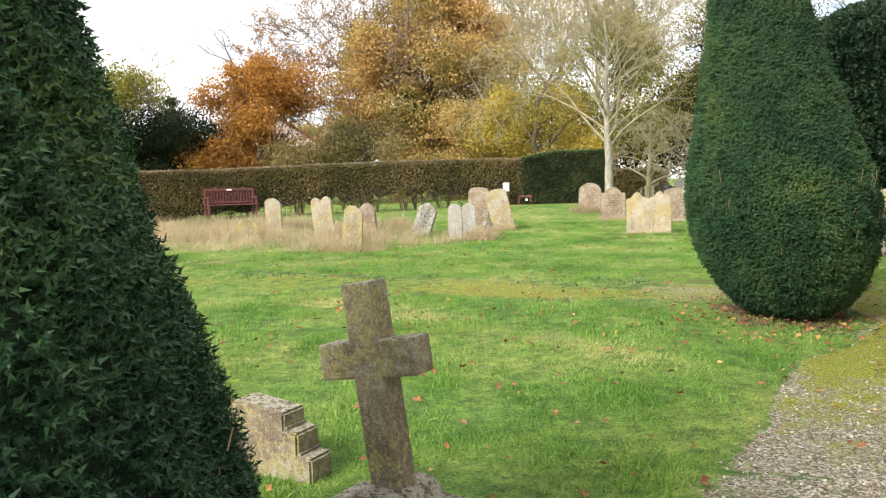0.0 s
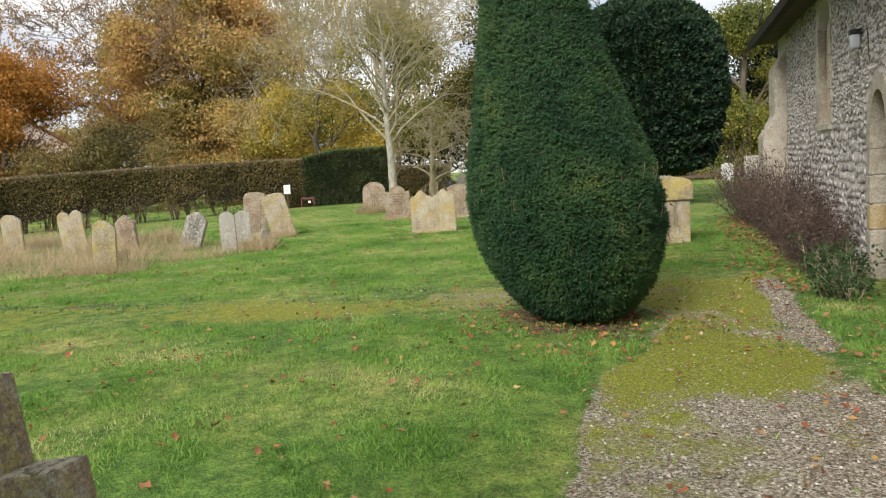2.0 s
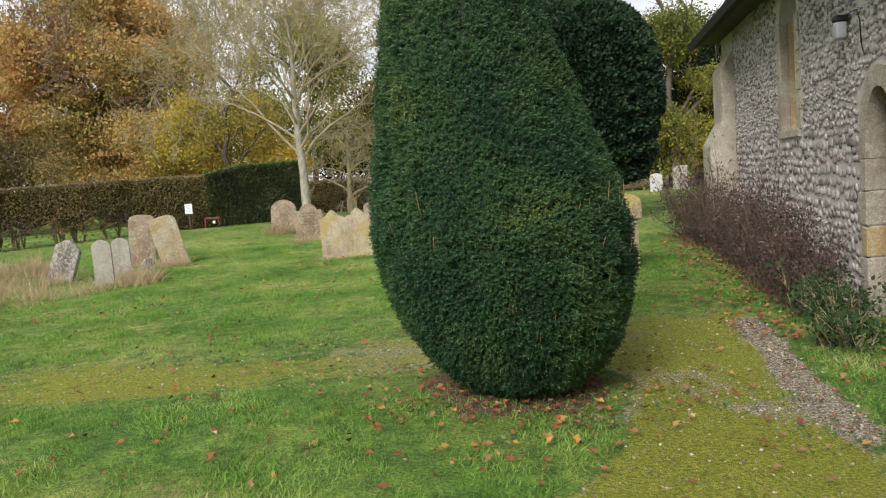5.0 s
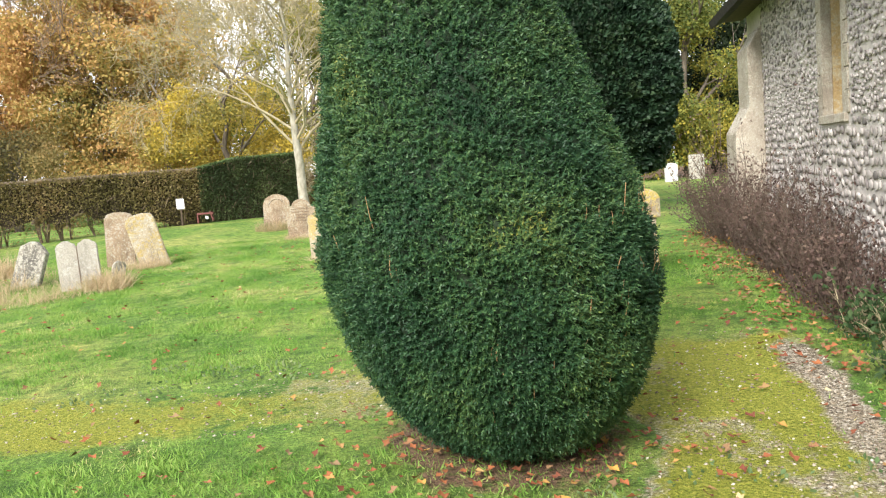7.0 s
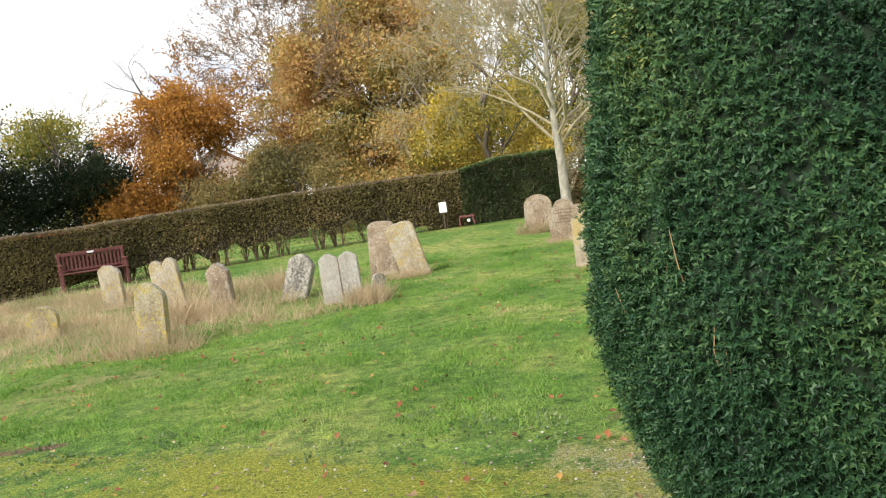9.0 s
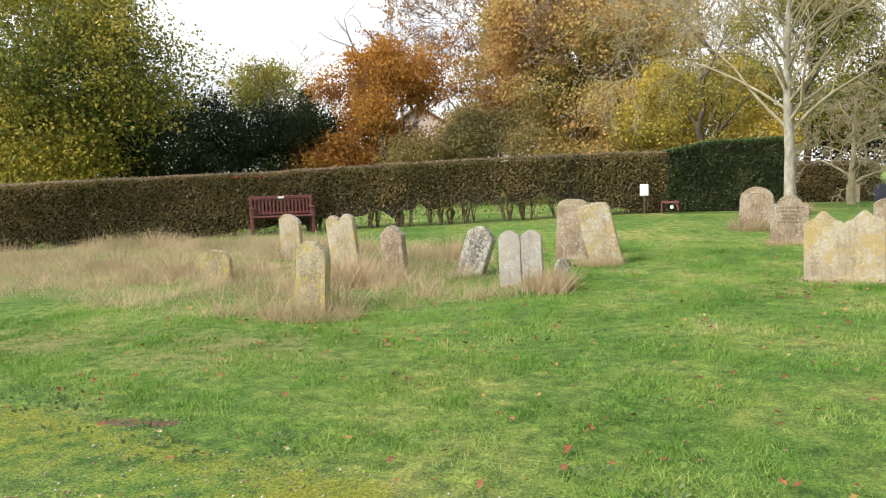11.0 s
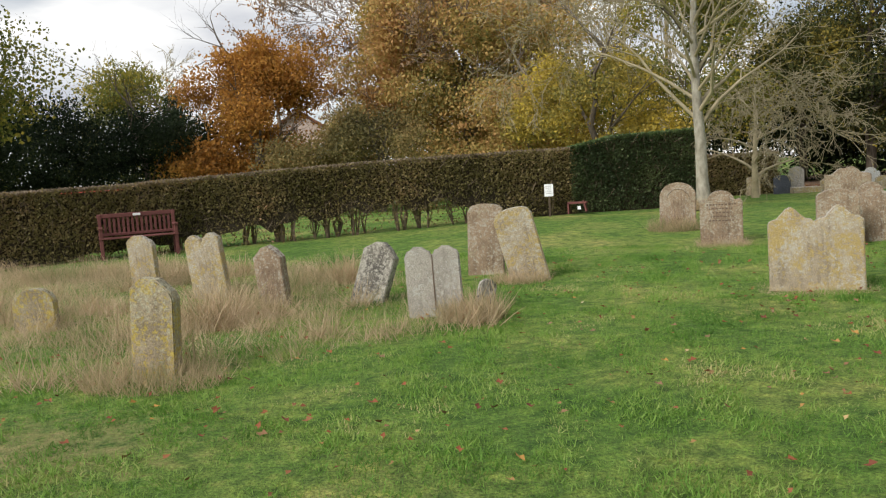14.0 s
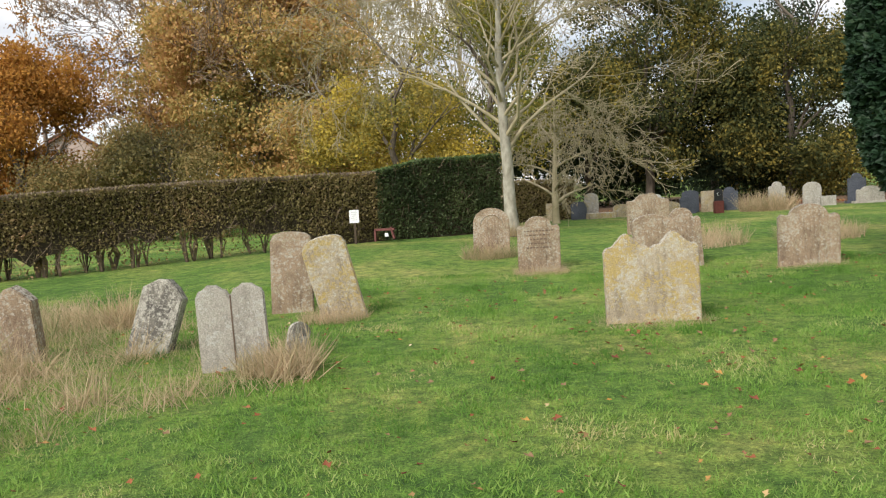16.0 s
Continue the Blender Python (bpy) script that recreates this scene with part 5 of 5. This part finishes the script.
def build_car():
    t = thing("parked_car", "small red car parked behind the hedge", "car", (-15.2, 21.6, gz(-15.2, 21.6)), (0, 0, 36))
    body = prism([(-1.9, 0.25), (-1.9, 0.75), (-1.75, 0.88), (-0.95, 0.95), (1.7, 0.95), (1.9, 0.8), (1.9, 0.25)], -0.8, 0.8)
    bmesh.ops.bevel(body, geom=list(body.edges), offset=0.07, segments=3, affect="EDGES")
    part("body", body, M_RED, t, "", True)
    cab = prism([(-1.0, 0.93), (-0.45, 1.40), (1.2, 1.42), (1.65, 0.93)], -0.7, 0.7)
    bmesh.ops.bevel(cab, geom=list(cab.edges), offset=0.06, segments=2, affect="EDGES")
    part("window", cab, M_CARGLASS, t, "bluish car windows")
    part("roof", box(0.38, 0, 1.44, 1.55, 1.28, 0.05, bevel=0.02), M_RED, t)
    for sx in (-1.2, 1.2):
        for sy in (-0.74, 0.74):
            bm = bmesh.new()
            bmesh.ops.create_cone(bm, cap_ends=True, segments=20, radius1=0.3, radius2=0.3, depth=0.18, matrix=Matrix.Translation((sx, sy, 0.3)) @ Matrix.Rotation(radians(90), 4, "X"))
            wh = part("wheel", bm, M_BLACK, t)
            bm = bmesh.new()
            bmesh.ops.create_cone(bm, cap_ends=True, segments=14, radius1=0.18, radius2=0.16, depth=0.2, matrix=Matrix.Translation((sx, sy, 0.3)) @ Matrix.Rotation(radians(90), 4, "X"))
            part("rim", bm, M_FROST, wh)


build_car()


def build_house():
    x, y = -24.3, 60
    t = thing("house", "pale pink house half hidden by autumn trees", "house", (x, y, 0), (0, 0, 20))
    part("wall", prism([(-4, 0), (-4, 4.4), (0, 7.0), (4, 4.4), (4, 0)], 0, 9), M_HOUSE, t)
    for sg in (-1, 1):
        part("roof", prism([(0, 7.05), (sg * 4.4, 4.2), (sg * 4.4, 4.4), (0, 7.25)], -0.3, 9.3), M_TILE, t)
    for wx in (-1.8, 1.6):
        for wz in (1.4, 4.0):
            wn_ = part("window", box(wx, -0.02, wz, 1.0, 0.1, 1.2), M_CARGLASS, t)
            part("frame", box(wx, -0.06, wz + 0.62, 1.15, 0.1, 0.08), M_WHITE, wn_)
            part("sill", box(wx, -0.08, wz - 0.63, 1.2, 0.16, 0.07), M_WHITE, wn_)
    part("door", box(0, -0.03, 1.0, 0.95, 0.1, 2.05), M_OAK, t)


build_house()


# ---- planting along the church ----
def shrub(label, s, p, w, h, seed, material, stems_m, n_stem, n_leaf, size, spread=0.5):
    rnd = np.random.default_rng(seed)
    q = wall_point(s, p, 0)
    t = thing("shrub", label, "shrub", (q[0], q[1], gz(q[0], q[1]) - 0.02), group="shrubs along the church wall")
    ch, tips = [], []
    for _ in range(n_stem):
        a, r = rnd.uniform(0, 6.283), rnd.uniform(0, w * 0.4)
        b = np.array([r * math.cos(a), r * math.sin(a), 0])
        d = np.array([math.cos(a) * spread, math.sin(a) * spread, 1.0]) + rnd.normal(0, 0.22, 3)
        L = h * rnd.uniform(0.55, 1.15)
        pts = [b + d * L * u + rnd.normal(0, 0.025, 3) * u for u in (0, 0.35, 0.7, 1.0)]
        ch.append([(pp, 0.007 * (1 - 0.75 * u)) for pp, u in zip(pts, (0, 0.35, 0.7, 1.0))])
        tips += [pts[1], pts[2], pts[2] * 0.5 + pts[3] * 0.5, pts[3]]
        for _k in range(3):
            m_ = pts[rnd.integers(1, 3)]
            e = m_ + (d + rnd.normal(0, 0.6, 3)) * L * 0.28
            ch.append([(m_, 0.004), (m_ * 0.5 + e * 0.5 + rnd.normal(0, 0.01, 3), 0.003), (e, 0.0012)])
            tips.append(e)
    tagged(part("stem_work", tubes("stem_work", ch, stems_m), None, t), kind="stuff")
    tp = np.array(tips)
    c = tp[rnd.integers(0, len(tp), n_leaf)] + rnd.normal(0, 0.05, (n_leaf, 3))
    c[:, 2] = np.abs(c[:, 2])
    part("leaves", scatter("leaves", LEAF_V, LEAF_F, c, rnd.normal(0, 1, (n_leaf, 3)), size * rnd.uniform(0.5, 1.4, n_leaf), material), None, t)


for k, (s, p, w_, h_) in enumerate(((0.9, 0.45, 0.8, 0.62), (1.6, 0.5, 0.9, 0.78), (2.3, 0.45, 0.9, 0.85), (3.1, 0.5, 0.9, 0.9), (3.9, 0.5, 0.9, 0.92), (4.7, 0.55, 0.9, 0.95), (5.5, 0.6, 0.9, 1.0), (6.3, 0.75, 0.8, 1.0), (7.2, 0.7, 0.9, 1.05))):
    shrub("twiggy purple-brown shrub at the foot of the wall", s, p * 0.78, w_ * 0.85, h_ * (0.8 + 0.28 * ((k * 5) % 4) / 3), 70 + k, M_SHRUB, M_TWIG_DARK, 60, 1900, 0.032, 0.36)
for k, (s, p, w_, h_) in enumerate(((-0.15, 0.36, 0.34, 0.30), (0.40, 0.42, 0.3, 0.30), (-0.75, 0.5, 0.45, 0.24))):
    shrub("low grey-green lavender-like bush by the doorway", s, p, w_, h_, 90 + k, M_GREENBUSH, M_TWIG_PALE, 34, 700, 0.045, 0.5)


# ---- grass, tufts, pebbles and fallen leaves ----
def blades(name, label, x, y, height, lean, material, width=1.0):
    n = len(x)
    p = np.stack([x, y, ground_z(x, y) - 0.01], 1)
    ways = rng.normal(0, lean, (n, 3)); ways[:, 2] = 1
    tv = np.array(BLADE_V) * [width, 1, 1]
    tagged(new(name, scatter(name, tv, BLADE_F, p, ways, height, material)), label, "grass", kind="stuff")


def lawn():
    n = 900000
    x = rng.uniform(-9, 5, n); y = -3.5 + 20.5 * rng.uniform(0, 1, n) ** 1.3
    g, mo, dr, li = zones(x, y)
    p = (x - W0[0]) * WN[0] + (y - W0[1]) * WN[1]
    clump = 0.5 + 0.5 * fbm(x * 4.3, y * 4.3, 61) + 0.35 * fbm(x * 13, y * 13, 63, 2)
    bare = np.clip(g * 1.6 + mo * 1.5 + li, 0, 0.985)
    keep = (rng.random(n) > bare) & (p > 0.2) & (rng.random(n) < 0.25 + 1.1 * clump)
    x, y, clump = x[keep], y[keep], np.clip(clump[keep], 0, 1.4)
    k = len(x)
    tv = np.array([(-0.10, 0, 0), (0.10, 0, 0), (0.0, 0.42, 1.0)])
    ways = rng.normal(0, 0.7, (k, 3)) + 0.35 * np.stack([fbm(x * 2, y * 2, 65), fbm(x * 2, y * 2, 66), 0 * x], 1)
    ways[:, 2] = 1
    high = (0.020 + 0.034 * rng.random(k)) * (0.5 + 0.8 * clump)
    pts = np.stack([x, y, ground_z(x, y) - 0.006], 1)
    tagged(new("lawn_grass", scatter("lawn_grass", tv, [(0, 1, 2)], pts, ways, high, M_BLADE)), "short mown green grass blades in soft clumps", "grass", kind="stuff")


lawn()


def weeds():
    """Low rosettes of grey-green leaves along the edges of the track."""
    c = []
    r = np.random.default_rng(77)
    for _ in range(30):
        x = r.uniform(-6.5, 0.2)
        c.append((x, float(np.interp(x, [-20, -6, -3, 0, 2], [5.2, 4.75, 4.15, 3.8, 3.6])) + r.normal(0.75, 0.22)))
    for _ in range(7):
        c.append((r.uniform(1.7, 2.7), r.uniform(-0.6, 1.6)))
    for _ in range(7):
        c.append((0.6 + r.normal(0, 0.75), 1.55 + r.normal(0, 0.12)))
    pts, ways, sz = [], [], []
    for x, y in c:
        m = int(r.integers(14, 40)); w = r.uniform(0.05, 0.13)
        q = r.normal(0, 1, (m, 2)) * [w * 1.5, w]
        pts.append(np.stack([x + q[:, 0], y + q[:, 1], ground_z(x + q[:, 0], y + q[:, 1])], 1))
        ways.append(np.stack([q[:, 0] * 6 + r.normal(0, 0.5, m), q[:, 1] * 6 + r.normal(0, 0.5, m), np.full(m, 0.7)], 1))
        sz.append(r.uniform(0.02, 0.045, m))
    tagged(new("low_weeds", scatter("low_weeds", LEAF_V, LEAF_F, np.concatenate(pts), np.concatenate(ways), np.concatenate(sz), M_WEED)), "low grey-green weeds along the gravel edge", "weeds", kind="stuff")


weeds()


def long_grass():
    n = 230000
    x = rng.uniform(-15, -2.6, n); y = rng.uniform(8.2, 19.5, n)
    front = np.interp(x, [-15, -9.7, -5, -2.9], [9.2, 9.0, 8.7, 10.6]) + 0.35 * fbm(x * 1.4, y * 0.3, 71)
    back = np.interp(x, [-15, -11, -7, -4, -2.9], [16.0, 17.6, 16.2, 13.6, 12.4])
    right = np.interp(y, [8, 10.6, 12.4, 14], [-4.6, -2.75, -2.85, -3.6])
    dens = smoothstep(-0.3, 0.5, y - front) * smoothstep(0.3, -0.8, y - back) * smoothstep(0.15, -0.3, x - right)
    clump = 0.5 + 0.5 * fbm(x * 2.3, y * 2.3, 73)
    clump = np.clip(clump + 0.3 * fbm(x * 7, y * 7, 75, 2), 0.02, 1.2)
    keep = rng.random(n) < dens * (0.12 + 0.95 * clump ** 1.6)
    x, y, c = x[keep], y[keep], clump[keep]
    blades("dead_long_grass", "tall straw-coloured dead grass round the stones", x, y, (0.10 + 0.34 * c ** 1.5) * rng.uniform(0.4, 1.3, len(x)), 0.62, M_STRAW, 0.28)


long_grass()


def tuft(label, x, y, r, h, n, material):
    a, q = rng.uniform(0, 6.283, n), r * np.sqrt(rng.random(n))
    px, py = x + q * np.cos(a), y + q * np.sin(a) * 0.7
    blades("grass_tuft", label, px, py, h * rng.uniform(0.5, 1.2, n), 0.55, material, 0.28)


TUFTS = [(-5.25, 8.85, 0.6, 0.26), (-3.1, 11.25, 0.35, 0.28), (-2.85, 13.7, 0.4, 0.20), (-0.5, 18.7, 0.5, 0.3), (0.1, 16.75, 0.45, 0.16), (0.52, 12.35, 0.6, 0.12), (3.2, 18.4, 0.9, 0.42), (5.4, 18.4, 0.8, 0.36), (0.5, 22.3, 0.4, 0.3), (3.62, 15.2, 0.5, 0.1), (8.6, 27.5, 0.8, 0.6)]
for x, y, r, h in TUFTS:
    tuft("straw-coloured uncut grass at a stone's foot", x, y, r, h, 1300, M_STRAW)


def pebbles():
    n = 95000
    x = rng.uniform(-4.5, 3.4, n); y = -4.0 + 9.2 * rng.random(n)
    g, mo, dr, li = zones(x, y)
    keep = rng.random(n) < np.clip(g * 1.25 - 0.12 - mo * 0.85, 0.11 * (g > 0.15), 1)
    x, y = x[keep], y[keep]
    k = len(x)
    p = np.stack([x, y, ground_z(x, y) + 0.002], 1)
    ways = rng.normal(0, 0.25, (k, 3)); ways[:, 2] = 1
    oct_v = np.array([(1, 0, 0), (0, 0.8, 0), (-1, 0, 0.1), (0.1, -0.8, 0), (0, 0, 0.55), (0, 0, -0.5)])
    oct_f = np.array([(0, 1, 4), (1, 2, 4), (2, 3, 4), (3, 0, 4), (1, 0, 5), (2, 1, 5), (3, 2, 5), (0, 3, 5)])
    tagged(new("gravel", scatter("gravel", oct_v, oct_f, p, ways, 0.005 + 0.011 * rng.random(k) ** 2, M_PEBBLE, True)), "loose tan and grey gravel pebbles", "gravel", kind="stuff")


pebbles()


def fallen():
    n = 9000
    x = rng.uniform(-8, 6, n); y = rng.uniform(-3, 16, n)
    g, mo, dr, li = zones(x, y)
    s = (x - W0[0]) * WU[0] + (y - W0[1]) * WU[1]
    p = (x - W0[0]) * WN[0] + (y - W0[1]) * WN[1]
    keep = (rng.random(n) < 0.14 + 0.16 * (fbm(x * 0.8, y * 0.8, 91) > 0.1) + 0.5 * li + 0.45 * smoothstep(1.9, 0.9, p) + 0.08 * np.exp(-((x - 0.5) / 3) ** 2)) & (p > 0.05)
    x, y = x[keep], y[keep]
    x2, y2 = 0.6 + rng.normal(0, 0.62, 420), 2.43 + rng.normal(0, 0.62, 420)
    s3, p3 = rng.uniform(-0.6, 7.5, 650), 0.85 + rng.normal(0, 0.22, 650)
    x, y = np.r_[x, x2, W0[0] + s3 * WU[0] + p3 * WN[0]], np.r_[y, y2, W0[1] + s3 * WU[1] + p3 * WN[1]]
    k = len(x)
    tv = [(0, -0.5, 0), (0.35, -0.1, 0.12), (0.1, 0.1, 0), (0, 0.5, 0.08), (-0.35, 0.0, 0.14), (-0.1, -0.1, 0.0)]
    tf = [(0, 1, 2, 5), (5, 2, 3, 4)]
    ways = rng.normal(0, 0.3, (k, 3)); ways[:, 2] = 1
    tagged(new("fallen_leaves", scatter("fallen_leaves", tv, tf, np.stack([x, y, ground_z(x, y) + 0.036], 1), ways, rng.uniform(0.04, 0.085, k), M_FALLEN)), "scattered red and brown fallen leaves", "leaves", kind="stuff")
    m = 2600
    x = rng.uniform(1.5, 14, m); y = rng.uniform(31, 36, m)
    tagged(new("fallen_leaves", scatter("fallen_leaves", tv, tf, np.stack([x, y, ground_z(x, y) + 0.03], 1), rng.normal(0, 0.3, (m, 3)) + [0, 0, 1], rng.uniform(0.06, 0.12, m), M_FALLEN)), "orange leaf litter under the wood edge", "leaves", kind="stuff")


fallen()


def ivy_shoot():
    """Thin leafy shoot against the corner of the pedestal tomb."""
    r = np.random.default_rng(101)
    x, y = 3.18, 6.62
    t = thing("ivy_shoot", "thin dark ivy shoot against the pale tomb", "plant", (x, y, gz(x, y) - 0.02))
    ch, tips = [], []
    for _ in range(5):
        p = np.array([r.normal(0, 0.06), r.normal(0, 0.03), 0.0])
        line = [(p.copy(), 0.006)]
        for _k in range(6):
            p = p + [r.normal(0, 0.035), r.normal(0, 0.015), r.uniform(0.08, 0.15)]
            line.append((p.copy(), 0.004))
            tips.append(p.copy())
        ch.append(line)
    part("stem", tubes("stem", ch, M_TWIG_DARK), None, t)
    tp = np.array(tips)
    c = tp[r.integers(0, len(tp), 130)] + r.normal(0, 0.03, (130, 3))
    part("leaves", scatter("leaves", LEAF_V, LEAF_F, c, r.normal(0, 1, (130, 3)) + [0, -0.8, 0], r.uniform(0.04, 0.075, 130), M_GREENBUSH), None, t)


ivy_shoot()


# ---- flints of the church wall, laid in rough courses ----
def flints():
    variants = []
    for k in range(6):
        v = ICO_V * (1 + rng.normal(0, 0.13, (12, 1)))
        variants.append(v)
    near, rest_v, rest_f = [], [], []
    z = 0.0
    made = 0
    while z < W_TOP - 0.05:
        low = z < 1.72
        ch = rng.uniform(0.07, 0.10) if low else rng.uniform(0.04, 0.065)
        s = -2.6
        while s < 6.08:
            w = rng.uniform(0.06, 0.15) if low else rng.uniform(0.04, 0.09)
            c, zz = s + w / 2, z + ch / 2 + rng.normal(0, 0.018) + 0.012 * math.sin(s * 2.3 + z * 9)
            s += w + rng.uniform(0.006, 0.02)
            if abs(c - DOOR[0]) < DOOR[1] + 0.19 and zz < DOOR[4] + 0.2 - 0.5 * max(0, abs(c - DOOR[0]) - 0.2):
                continue
            if abs(c - WIN[0]) < WIN[1] + 0.14 and zz > WIN[2] - 0.1:
                continue
            if zz < gz(*wall_point(c, 0, 0)[:2]) - 0.05:
                continue
            v = variants[made % 6] * np.array([w / 2, 0.011, ch / 2 * 1.0]) + [c, 0.008 + rng.uniform(-0.008, 0.01), zz]
            made += 1
            if 0.6 < c < 1.9 and 1.0 < zz < 1.75 and len(near) < 290:
                near.append((made % 6, c, zz, w, ch))
            else:
                rest_f.append(ICO_F + 12 * len(rest_v)); rest_v.append(v)
        z += ch + 0.012
    ob = part("flintwork", raw_mesh("flintwork", np.concatenate(rest_v), np.concatenate(rest_f), M_FLINT, True), None, church, "coursed grey and buff flints")
    tagged(ob, kind="stuff")
    meshes = [raw_mesh("flint", v * 0.5, ICO_F, M_FLINT_ONE, True) for v in variants]
    for k, c, zz, w, ch in near:
        o = new("flint", meshes[k])
        o.parent = church
        o.location, o.scale = (c, 0.008, zz), (w, 0.026, ch)


def one_flint_mat():
    m, n, l, b = mat("single_flint", 0.7)
    oi = n.new("ShaderNodeObjectInfo")
    r = ramp(n, [(0.0, (0.12, 0.11, 0.10)), (0.14, (0.24, 0.215, 0.205)), (0.4, (0.34, 0.31, 0.29)), (0.75, (0.41, 0.375, 0.355)), (1.0, (0.52, 0.485, 0.455))])
    l.new(oi.outputs["Random"], r.inputs["Fac"])
    l.new(r.outputs["Color"], b.inputs["Base Color"])
    return m


M_FLINT_ONE = one_flint_mat()
flints()
